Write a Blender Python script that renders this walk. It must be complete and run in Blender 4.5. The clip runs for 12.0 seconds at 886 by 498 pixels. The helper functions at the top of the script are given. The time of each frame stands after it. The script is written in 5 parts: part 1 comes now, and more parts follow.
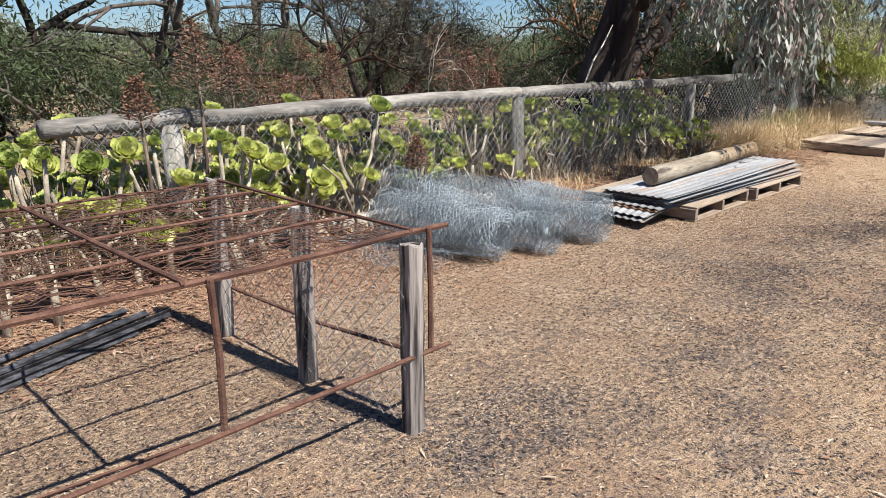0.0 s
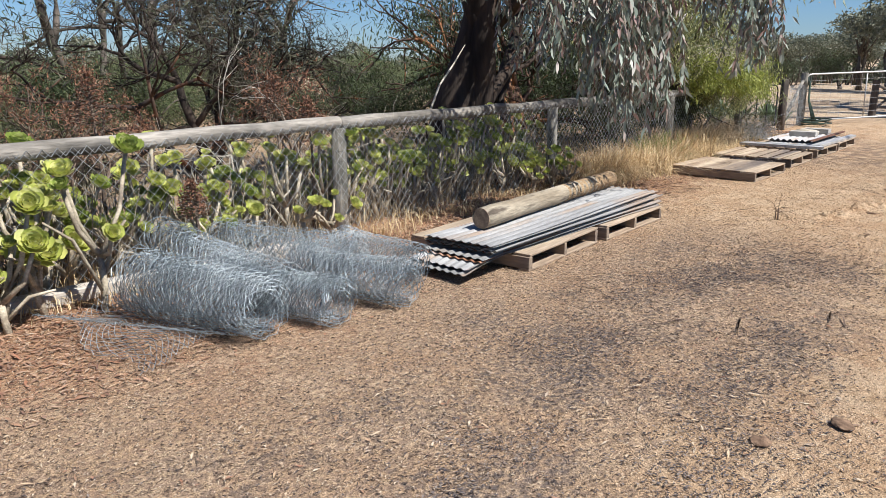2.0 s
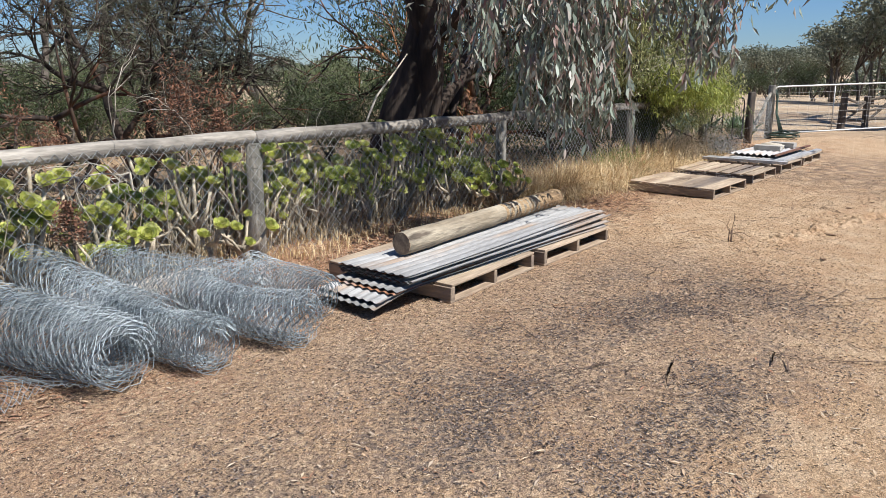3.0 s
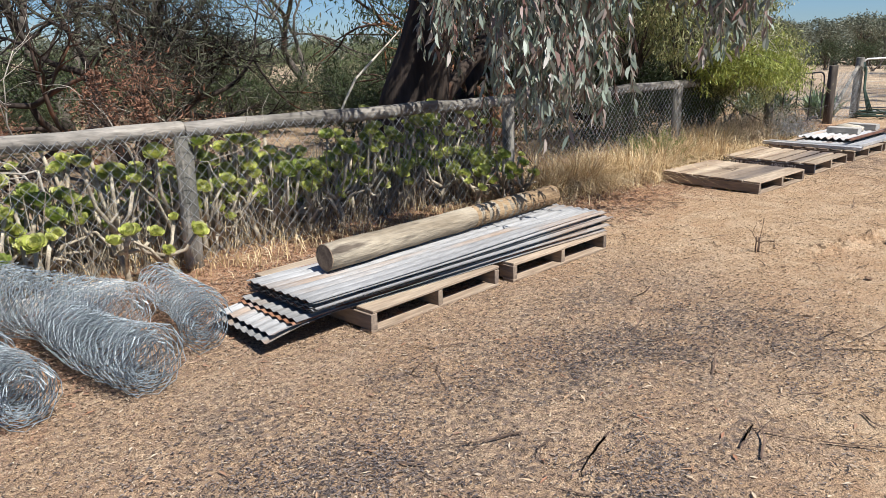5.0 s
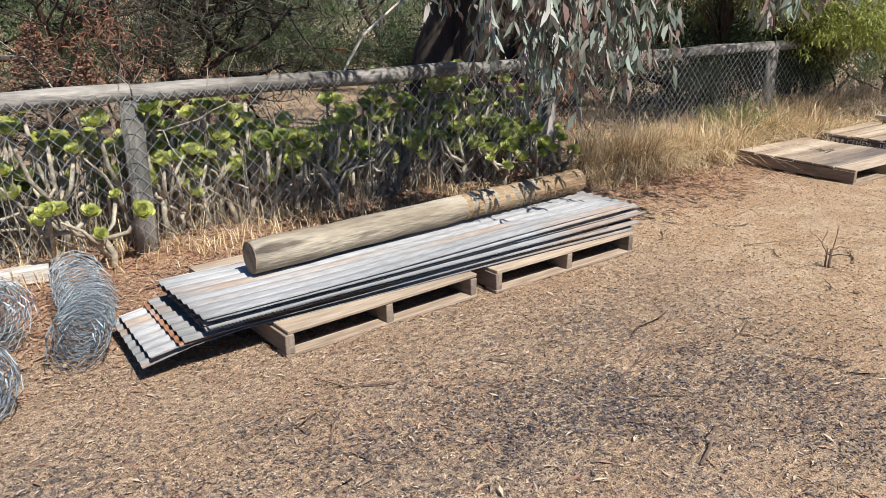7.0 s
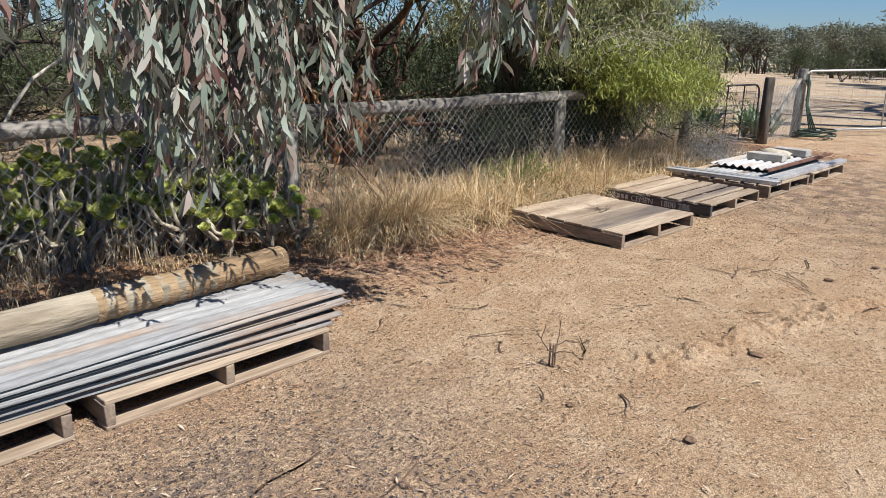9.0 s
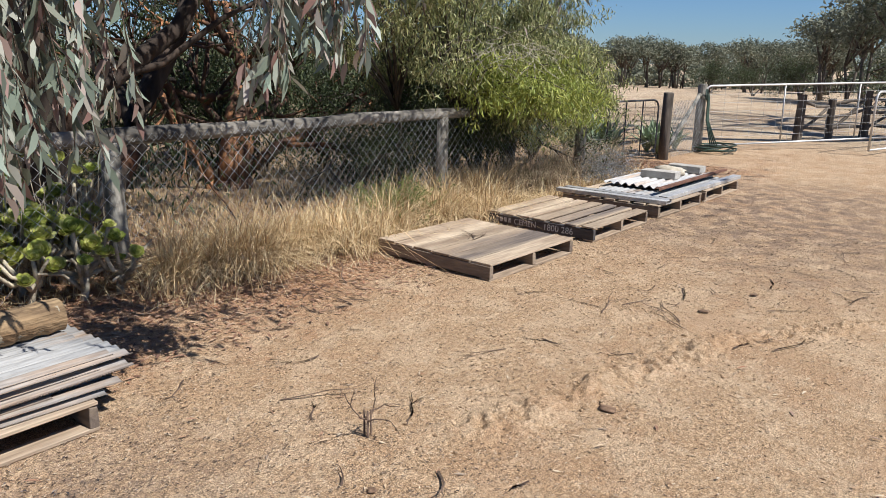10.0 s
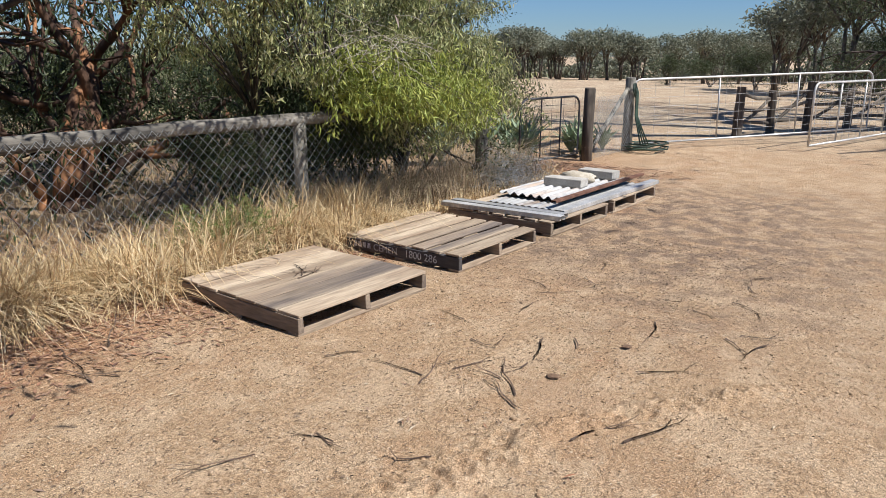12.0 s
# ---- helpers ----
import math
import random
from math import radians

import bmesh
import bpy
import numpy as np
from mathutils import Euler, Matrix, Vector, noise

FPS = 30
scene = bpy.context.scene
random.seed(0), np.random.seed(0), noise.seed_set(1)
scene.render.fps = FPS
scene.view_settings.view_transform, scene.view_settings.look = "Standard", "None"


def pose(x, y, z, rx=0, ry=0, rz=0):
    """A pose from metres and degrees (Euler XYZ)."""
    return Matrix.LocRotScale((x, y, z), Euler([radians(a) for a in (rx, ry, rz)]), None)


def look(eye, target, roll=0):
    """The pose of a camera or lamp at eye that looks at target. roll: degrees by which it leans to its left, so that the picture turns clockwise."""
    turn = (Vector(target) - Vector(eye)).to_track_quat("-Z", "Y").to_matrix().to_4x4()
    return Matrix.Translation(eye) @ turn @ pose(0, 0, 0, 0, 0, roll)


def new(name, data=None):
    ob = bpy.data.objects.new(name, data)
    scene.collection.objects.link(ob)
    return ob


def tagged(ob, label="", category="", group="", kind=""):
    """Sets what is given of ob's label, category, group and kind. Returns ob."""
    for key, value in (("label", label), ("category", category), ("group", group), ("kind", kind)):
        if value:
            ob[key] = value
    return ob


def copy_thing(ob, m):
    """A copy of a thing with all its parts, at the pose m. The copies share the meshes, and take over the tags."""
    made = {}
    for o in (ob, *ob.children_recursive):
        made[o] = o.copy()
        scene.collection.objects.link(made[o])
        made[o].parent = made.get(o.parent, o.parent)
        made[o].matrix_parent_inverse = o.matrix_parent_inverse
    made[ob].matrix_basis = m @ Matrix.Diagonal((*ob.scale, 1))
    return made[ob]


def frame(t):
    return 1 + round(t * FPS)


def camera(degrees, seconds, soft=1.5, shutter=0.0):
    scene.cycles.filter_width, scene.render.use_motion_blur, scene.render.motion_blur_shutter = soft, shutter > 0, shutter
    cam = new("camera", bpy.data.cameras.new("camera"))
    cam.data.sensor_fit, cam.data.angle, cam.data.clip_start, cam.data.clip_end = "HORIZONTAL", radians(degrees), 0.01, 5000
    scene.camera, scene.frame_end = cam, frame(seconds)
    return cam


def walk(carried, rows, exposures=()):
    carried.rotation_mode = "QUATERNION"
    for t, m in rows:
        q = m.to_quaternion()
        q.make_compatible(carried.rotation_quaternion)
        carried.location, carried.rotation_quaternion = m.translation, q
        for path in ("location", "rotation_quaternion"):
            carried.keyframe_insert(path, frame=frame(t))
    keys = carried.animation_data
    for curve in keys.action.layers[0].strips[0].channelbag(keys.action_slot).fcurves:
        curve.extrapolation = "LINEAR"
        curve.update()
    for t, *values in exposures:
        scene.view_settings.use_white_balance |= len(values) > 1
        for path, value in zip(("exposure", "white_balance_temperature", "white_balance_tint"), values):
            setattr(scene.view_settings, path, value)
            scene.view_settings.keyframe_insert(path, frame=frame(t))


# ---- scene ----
cam = camera(61.8, 12.0, soft=0.8)
METRES, EYE, LEAN, TURN = 8.7, 1.554, -0.25, -44.5
ROWS = [
    (0.0, 0.0, 0.0, 0.0, -0.03, -15.95, 0.09),
    (0.5, 0.026, 0.0278, 0.0002, -1.73, -15.57, 0.22),
    (1.0, 0.0538, 0.0624, 0.0005, -3.35, -15.16, 0.43),
    (1.5, 0.0818, 0.09, 0.0003, -4.28, -14.87, 0.52),
    (2.0, 0.1158, 0.1191, 0.0014, -6.14, -14.52, 0.4),
    (2.5, 0.1426, 0.1478, 0.0008, -7.42, -14.19, 0.14),
    (3.0, 0.1765, 0.1757, 0.0013, -7.52, -13.81, 0.03),
    (5.0, 0.2984, 0.2757, 0.0015, -0.94, -15.49, 0.99),
    (5.5, 0.3157, 0.306, -0.0014, 1.9, -16.46, 1.21),
    (6.0, 0.3386, 0.3394, -0.0021, 5.5, -17.76, 1.17),
    (6.5, 0.3625, 0.3664, -0.002, 7.75, -18.62, 0.84),
    (8.5, 0.4701, 0.4786, -0.0003, 1.71, -16.94, -0.57),
    (9.0, 0.5054, 0.5129, 0.0008, -2.15, -15.84, -0.98),
    (9.5, 0.542, 0.5406, 0.002, -4.77, -15.25, -1.18),
    (10.0, 0.5794, 0.5752, 0.0002, -7.33, -14.58, -0.93),
    (10.5, 0.6105, 0.6057, 0.0018, -8.17, -14.42, -0.78),
    (11.0, 0.65, 0.6366, 0.002, -8.09, -14.51, -0.55),
    (11.5, 0.6788, 0.6633, 0.0003, -8.54, -14.66, -0.26),
    (12.0, 0.7137, 0.6928, 0.0002, -9.82, -14.89, -0.1),
]
walk(cam, [(t, pose(0, 0, EYE, 0, LEAN, 0) @ pose(0, 0, 0, 0, 0, TURN) @ pose(METRES * x, METRES * y, METRES * z, 90 + pitch, roll, yaw)) for t, x, y, z, yaw, pitch, roll in ROWS],
     exposures=((0.0, 0.81, 6060, 10), (3.0, 0.69, 6060, 10), (6.5, 0.69, 6060, 10), (9.5, 0.59, 6060, 10), (12.0, 0.59, 6060, 10)))


# ---- light ----
SUN_TO = Vector((0.10, -0.72, 1.0)).normalized()
sun = new("sun", bpy.data.lights.new("sun", "SUN"))
sun.data.energy, sun.data.angle, sun.data.color = 5.0, radians(0.55), (1.0, 0.945, 0.86)
sun.matrix_world = look(SUN_TO * 30, (0, 0, 0))
world = bpy.data.worlds.new("sky")
scene.world = world
world.use_nodes = True
sky = world.node_tree.nodes.new("ShaderNodeTexSky")
sky.sky_type, sky.sun_disc = "NISHITA", False
sky.sun_elevation = math.asin(SUN_TO.z)
sky.sun_rotation = math.atan2(SUN_TO.x, SUN_TO.y)
sky.air_density, sky.dust_density, sky.ozone_density = 1.0, 0.1, 4.0
tint = world.node_tree.nodes.new("ShaderNodeMix")
tint.data_type, tint.blend_type = "RGBA", "MULTIPLY"
tint.inputs[0].default_value, tint.inputs[7].default_value = 1.0, (0.76, 0.96, 1.26, 1)
world.node_tree.links.new(sky.outputs[0], tint.inputs[6])
world.node_tree.links.new(tint.outputs[2], world.node_tree.nodes["Background"].inputs[0])
world.node_tree.nodes["Background"].inputs[1].default_value = 0.047


# ---- materials ----
def mat(name, a, b, scale=8.0, rough=0.8, metal=0.0, bump=0.3, bscale=60.0, stretch=(1, 1, 1), spot=None,
        spot_at=0.62, spot_scale=3.0, vary=0.15, island=False, leaf=0.0, spec=0.3):
    """Two noise scales of colour, optional stains, fine relief, and a change of value from piece to piece."""
    m = bpy.data.materials.new(name)
    m.use_nodes = True
    nt = m.node_tree
    n, link = nt.nodes, nt.links.new
    bsdf = n["Principled BSDF"]
    co = n.new("ShaderNodeTexCoord")
    mp = n.new("ShaderNodeMapping")
    mp.inputs["Scale"].default_value = stretch
    link(co.outputs["Object"], mp.inputs[0])
    big = n.new("ShaderNodeTexNoise")
    big.inputs["Scale"].default_value, big.inputs["Detail"].default_value = scale, 5
    fine = n.new("ShaderNodeTexNoise")
    fine.inputs["Scale"].default_value, fine.inputs["Detail"].default_value = bscale, 4
    link(mp.outputs[0], big.inputs[0])
    link(mp.outputs[0], fine.inputs[0])
    ramp = n.new("ShaderNodeValToRGB")
    ramp.color_ramp.elements[0].position, ramp.color_ramp.elements[1].position = 0.36, 0.66
    ramp.color_ramp.elements[0].color, ramp.color_ramp.elements[1].color = (*a, 1), (*b, 1)
    link(big.outputs[0], ramp.inputs[0])
    out = ramp.outputs[0]
    if spot:
        sn = n.new("ShaderNodeTexNoise")
        sn.inputs["Scale"].default_value, sn.inputs["Detail"].default_value = spot_scale, 6
        link(mp.outputs[0], sn.inputs[0])
        sr = n.new("ShaderNodeValToRGB")
        sr.color_ramp.elements[0].position, sr.color_ramp.elements[1].position = spot_at - 0.06, spot_at + 0.06
        link(sn.outputs[0], sr.inputs[0])
        mx = n.new("ShaderNodeMix")
        mx.data_type = "RGBA"
        link(sr.outputs[0], mx.inputs[0])
        link(out, mx.inputs[6])
        mx.inputs[7].default_value = (*spot, 1)
        out = mx.outputs[2]
    grain = n.new("ShaderNodeMapRange")
    grain.inputs[1].default_value, grain.inputs[2].default_value = 0.3, 0.7
    grain.inputs[3].default_value, grain.inputs[4].default_value = 0.78, 1.18
    link(fine.outputs[0], grain.inputs[0])
    rnd = n.new("ShaderNodeNewGeometry").outputs["Random Per Island"] if island else n.new("ShaderNodeObjectInfo").outputs["Random"]
    vr = n.new("ShaderNodeMapRange")
    vr.inputs[3].default_value, vr.inputs[4].default_value = 1 - vary, 1 + vary
    link(rnd, vr.inputs[0])
    mul = n.new("ShaderNodeMath")
    mul.operation = "MULTIPLY"
    link(grain.outputs[0], mul.inputs[0])
    link(vr.outputs[0], mul.inputs[1])
    hsv = n.new("ShaderNodeHueSaturation")
    link(mul.outputs[0], hsv.inputs["Value"])
    link(out, hsv.inputs["Color"])
    link(hsv.outputs[0], bsdf.inputs["Base Color"])
    bsdf.inputs["Roughness"].default_value, bsdf.inputs["Metallic"].default_value = rough, metal
    bsdf.inputs["Specular IOR Level"].default_value = spec
    if bump:
        bp = n.new("ShaderNodeBump")
        bp.inputs["Strength"].default_value, bp.inputs["Distance"].default_value = bump, 0.01
        link(fine.outputs[0], bp.inputs["Height"])
        link(bp.outputs[0], bsdf.inputs["Normal"])
    if leaf:
        tr = n.new("ShaderNodeBsdfTranslucent")
        link(hsv.outputs[0], tr.inputs[0])
        ms = n.new("ShaderNodeMixShader")
        ms.inputs[0].default_value = leaf
        link(bsdf.outputs[0], ms.inputs[1])
        link(tr.outputs[0], ms.inputs[2])
        link(ms.outputs[0], n["Material Output"].inputs[0])
    return m


def leafmat(name, colours, rough=0.5, leaf=0.25, spec=0.35):
    """A leaf material that picks a colour per leaf out of a short ramp."""
    m = bpy.data.materials.new(name)
    m.use_nodes = True
    n, link = m.node_tree.nodes, m.node_tree.links.new
    bsdf = n["Principled BSDF"]
    geo = n.new("ShaderNodeNewGeometry")
    ramp = n.new("ShaderNodeValToRGB")
    els = ramp.color_ramp.elements
    while len(els) < len(colours):
        els.new(0.5)
    for i, c in enumerate(colours):
        els[i].position, els[i].color = i / (len(colours) - 1), (*c, 1)
    link(geo.outputs["Random Per Island"], ramp.inputs[0])
    link(ramp.outputs[0], bsdf.inputs["Base Color"])
    bsdf.inputs["Roughness"].default_value, bsdf.inputs["Specular IOR Level"].default_value = rough, spec
    if leaf:
        tr = n.new("ShaderNodeBsdfTranslucent")
        link(ramp.outputs[0], tr.inputs[0])
        ms = n.new("ShaderNodeMixShader")
        ms.inputs[0].default_value = leaf
        link(bsdf.outputs[0], ms.inputs[1])
        link(tr.outputs[0], ms.inputs[2])
        link(ms.outputs[0], n["Material Output"].inputs[0])
    return m


def ground_material():
    """Sandy farm soil with bands of grey chips, red leaf litter and far dry paddock."""
    m = bpy.data.materials.new("sandy_soil")
    m.use_nodes = True
    n, link = m.node_tree.nodes, m.node_tree.links.new
    bsdf = n["Principled BSDF"]
    co = n.new("ShaderNodeTexCoord")
    xyz = n.new("ShaderNodeSeparateXYZ")
    link(co.outputs["Object"], xyz.inputs[0])

    def noise_at(scale, detail=5, rough=0.55):
        k = n.new("ShaderNodeTexNoise")
        k.inputs["Scale"].default_value, k.inputs["Detail"].default_value, k.inputs["Roughness"].default_value = scale, detail, rough
        link(co.outputs["Object"], k.inputs[0])
        return k.outputs[0]

    def math_node(op, p, q):
        k = n.new("ShaderNodeMath")
        k.operation = op
        for i, s in enumerate((p, q)):
            if isinstance(s, (int, float)):
                k.inputs[i].default_value = s
            else:
                link(s, k.inputs[i])
        return k.outputs[0]

    def rng(s, lo, hi, a=0.0, b=1.0):
        k = n.new("ShaderNodeMapRange")
        k.interpolation_type = "SMOOTHSTEP"
        link(s, k.inputs[0])
        for i, q in enumerate((lo, hi, a, b)):
            k.inputs[1 + i].default_value = q
        return k.outputs[0]

    def mix(fac, p, q):
        k = n.new("ShaderNodeMix")
        k.data_type = "RGBA"
        link(fac, k.inputs[0])
        for i, s in ((6, p), (7, q)):
            if isinstance(s, tuple):
                k.inputs[i].default_value = (*s, 1)
            else:
                link(s, k.inputs[i])
        return k.outputs[2]

    wide, mid, small, speck = noise_at(0.55), noise_at(3.2), noise_at(26, 6, 0.65), noise_at(190, 3, 0.7)
    X, Y = xyz.outputs["X"], xyz.outputs["Y"]
    wob = math_node("MULTIPLY", math_node("SUBTRACT", wide, 0.5), 3.0)
    wob2 = math_node("MULTIPLY", math_node("SUBTRACT", mid, 0.5), 1.6)
    yw = math_node("ADD", math_node("ADD", Y, wob), wob2)
    xw = math_node("ADD", math_node("ADD", X, wob), wob2)
    col = mix(rng(small, 0.35, 0.65), SAND_DARK, SAND)
    col = mix(math_node("MULTIPLY", rng(noise_at(2.6, 9, 0.75), 0.47, 0.55), 0.55), col, SAND_PALE)
    col = mix(math_node("MULTIPLY", rng(noise_at(1.1, 9, 0.78), 0.51, 0.58), 0.45), col, SOIL_PATCH)
    col = mix(math_node("MULTIPLY", rng(noise_at(55, 4, 0.7), 0.56, 0.64), 0.7), col, GRIT_DARK)
    col = mix(math_node("MULTIPLY", rng(noise_at(70, 4, 0.7), 0.58, 0.66), 0.7), col, GRIT_PALE)
    litter = math_node("MULTIPLY", math_node("MULTIPLY", rng(xw, 7.2, 9.2, 1.0, 0.0), rng(yw, 0.3, 1.3)), rng(small, 0.36, 0.6, 0.9, 0.15))
    col = mix(litter, col, LITTER_BROWN)
    grey = math_node("MULTIPLY", math_node("MULTIPLY", rng(yw, 0.7, 1.3), rng(yw, 2.1, 2.8, 1.0, 0.0)), rng(xw, 6.8, 8.6, 1.0, 0.0))
    col = mix(math_node("MULTIPLY", grey, math_node("MULTIPLY", rng(noise_at(1.9, 6, 0.65), 0.44, 0.58, 0.12, 1.0), rng(small, 0.34, 0.6, 0.9, 0.15))), col, ASH_GREY)
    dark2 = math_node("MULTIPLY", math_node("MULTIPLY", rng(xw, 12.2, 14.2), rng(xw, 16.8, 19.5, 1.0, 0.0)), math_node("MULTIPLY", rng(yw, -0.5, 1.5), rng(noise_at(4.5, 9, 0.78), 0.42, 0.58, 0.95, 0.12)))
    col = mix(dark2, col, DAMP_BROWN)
    red = math_node("MULTIPLY", rng(yw, 3.1, 4.2), math_node("MULTIPLY", rng(yw, 6.0, 8.0, 1.0, 0.0), rng(small, 0.35, 0.6, 0.85, 0.3)))
    col = mix(math_node("MULTIPLY", red, rng(X, 18.0, 21.0, 1.0, 0.0)), col, LEAF_RED)
    far = rng(X, 21.0, 27.0)
    col = mix(math_node("MULTIPLY", far, 0.85), col, mix(rng(wide, 0.35, 0.65), PADDOCK, PADDOCK_PALE))
    behind = math_node("MULTIPLY", rng(Y, 5.6, 7.0), rng(X, 18.0, 24.0, 1.0, 0.0))
    col = mix(math_node("MULTIPLY", behind, 0.7), col, mix(rng(mid, 0.4, 0.6), STRAW_GROUND, LITTER_BROWN))
    hsv = n.new("ShaderNodeHueSaturation")
    link(rng(speck, 0.34, 0.66, 0.40, 1.5), hsv.inputs["Value"])
    link(col, hsv.inputs["Color"])
    link(hsv.outputs[0], bsdf.inputs["Base Color"])
    bsdf.inputs["Roughness"].default_value, bsdf.inputs["Specular IOR Level"].default_value = 0.95, 0.1
    b1, b2 = n.new("ShaderNodeBump"), n.new("ShaderNodeBump")
    b1.inputs["Strength"].default_value, b1.inputs["Distance"].default_value = 0.9, 0.035
    b2.inputs["Strength"].default_value, b2.inputs["Distance"].default_value = 0.6, 0.008
    link(small, b1.inputs["Height"])
    link(speck, b2.inputs["Height"])
    link(b1.outputs[0], b2.inputs["Normal"])
    link(b2.outputs[0], bsdf.inputs["Normal"])
    return m


SAND, SAND_DARK, SAND_PALE = (0.47, 0.325, 0.195), (0.36, 0.24, 0.14), (0.54, 0.40, 0.26)
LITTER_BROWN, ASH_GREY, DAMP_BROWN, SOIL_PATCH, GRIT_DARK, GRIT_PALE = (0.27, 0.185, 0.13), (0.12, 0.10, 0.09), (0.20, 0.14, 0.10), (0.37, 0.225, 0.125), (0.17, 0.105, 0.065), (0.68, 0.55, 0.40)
LEAF_RED, PADDOCK, PADDOCK_PALE, STRAW_GROUND = (0.34, 0.17, 0.09), (0.34, 0.245, 0.16), (0.46, 0.37, 0.26), (0.40, 0.29, 0.17)
M_SOIL = ground_material()
M_RAIL = mat("weathered_pine_rail", (0.12, 0.108, 0.09), (0.32, 0.29, 0.245), 7, 0.9, bump=1.0, bscale=45, stretch=(0.25, 1, 1), spot=(0.085, 0.078, 0.068), spot_at=0.58, spot_scale=6)
M_POST = mat("grey_weathered_post", (0.16, 0.145, 0.12), (0.40, 0.37, 0.31), 9, 0.94, bump=1.0, bscale=50, stretch=(1, 1, 0.22), spot=(0.10, 0.095, 0.08), spot_at=0.57, spot_scale=7)
M_CAGEPOST = mat("split_grey_timber", (0.20, 0.165, 0.14), (0.50, 0.44, 0.38), 9, 0.92, bump=1.0, bscale=55, stretch=(1, 1, 0.07), spot=(0.035, 0.03, 0.028), spot_scale=22, spot_at=0.545)
M_PALLET = mat("weathered_pallet_board", (0.26, 0.19, 0.13), (0.44, 0.35, 0.25), 6, 0.9, bump=0.6, bscale=50, stretch=(0.12, 1, 1), spot=(0.15, 0.12, 0.1), vary=0.22)
M_BEARER = mat("pallet_bearer_timber", (0.17, 0.13, 0.10), (0.30, 0.23, 0.16), 6, 0.9, bump=0.6, bscale=50, stretch=(1, 0.12, 1), vary=0.2)
M_DARKBEARER = mat("black_painted_bearer", (0.035, 0.033, 0.035), (0.09, 0.08, 0.075), 7, 0.8, bump=0.5, bscale=60, stretch=(1, 0.15, 1))
M_LOG = mat("treated_pine_log", (0.24, 0.195, 0.135), (0.44, 0.38, 0.28), 7, 0.9, bump=1.0, bscale=55, stretch=(0.16, 1, 1), spot=(0.12, 0.095, 0.07), spot_scale=14, spot_at=0.59)
M_LOGBARK = mat("fibrous_brown_bark", (0.17, 0.10, 0.05), (0.42, 0.30, 0.17), 7, 0.92, bump=1.0, bscale=60, stretch=(0.08, 1, 1), spot=(0.08, 0.05, 0.03), spot_scale=12, spot_at=0.6)
M_LOGEND = mat("sawn_log_end", (0.14, 0.10, 0.07), (0.27, 0.20, 0.13), 20, 0.9, bump=0.6)
M_ZINC = mat("old_galvanised_sheet", (0.30, 0.295, 0.285), (0.48, 0.47, 0.45), 3, 0.55, 0.15, 0.15, 80, stretch=(0.15, 1, 1), spot=(0.40, 0.30, 0.22), spot_at=0.575, spot_scale=4.0, vary=0.2)
M_RUSTZINC = mat("rusty_iron_sheet", (0.22, 0.09, 0.045), (0.40, 0.22, 0.13), 5, 0.85, 0.1, 0.4, 70, stretch=(0.3, 1, 1), spot=(0.42, 0.40, 0.38), spot_at=0.6, spot_scale=4)
M_GALV = mat("galvanised_wire", (0.26, 0.27, 0.27), (0.44, 0.45, 0.45), 3, 0.5, 0.5, 0, 30, vary=0.2, island=True)
M_NET = mat("blue_grey_netting_wire", (0.17, 0.20, 0.215), (0.42, 0.465, 0.48), 2.5, 0.45, 0.35, 0, 30, vary=0.35, island=True)
M_GATE = mat("galvanised_pipe", (0.40, 0.39, 0.37), (0.58, 0.56, 0.53), 4, 0.5, 0.5, 0.1, 50)
M_RUST = mat("rusty_iron_rod", (0.095, 0.045, 0.03), (0.19, 0.10, 0.066), 12, 0.9, 0.1, 0.5, 120, spot=(0.07, 0.035, 0.025))
M_DARKSTEEL = mat("dark_steel_picket", (0.025, 0.025, 0.027), (0.10, 0.10, 0.105), 9, 0.6, 0.4, 0.2, 60)
M_BEAM = mat("pale_timber_beam", (0.42, 0.37, 0.31), (0.58, 0.53, 0.46), 5, 0.9, bump=0.5, stretch=(0.15, 1, 1), spot=(0.25, 0.21, 0.17))
M_CONCRETE = mat("concrete_block", (0.36, 0.33, 0.29), (0.50, 0.47, 0.42), 9, 0.95, bump=0.6, bscale=90)
M_BARK = mat("dark_rough_bark", (0.022, 0.017, 0.014), (0.075, 0.055, 0.042), 5, 0.95, bump=1.0, bscale=22, stretch=(1, 1, 0.2), spot=(0.16, 0.07, 0.035), spot_at=0.66)
M_REDBARK = mat("peeling_orange_bark", (0.05, 0.032, 0.024), (0.15, 0.08, 0.048), 3, 0.85, bump=0.9, bscale=20, stretch=(1, 1, 0.25), spot=(0.40, 0.19, 0.085), spot_at=0.60)
M_GREYBARK = mat("grey_brown_bark", (0.06, 0.05, 0.04), (0.15, 0.125, 0.10), 5, 0.95, bump=0.9, bscale=25, stretch=(1, 1, 0.2))
M_TWIG = mat("dry_twig", (0.10, 0.07, 0.05), (0.20, 0.15, 0.11), 10, 0.9, bump=0.3)
M_DARKTWIG = mat("dark_fallen_twig", (0.06, 0.038, 0.027), (0.17, 0.115, 0.08), 10, 0.9, bump=0.3)
M_PALETWIG = mat("bleached_branch", (0.34, 0.30, 0.24), (0.48, 0.43, 0.36), 10, 0.9, bump=0.3)
M_STEM = mat("succulent_stem", (0.25, 0.205, 0.145), (0.52, 0.45, 0.33), 14, 0.9, bump=0.5, bscale=80, spot=(0.12, 0.09, 0.07))
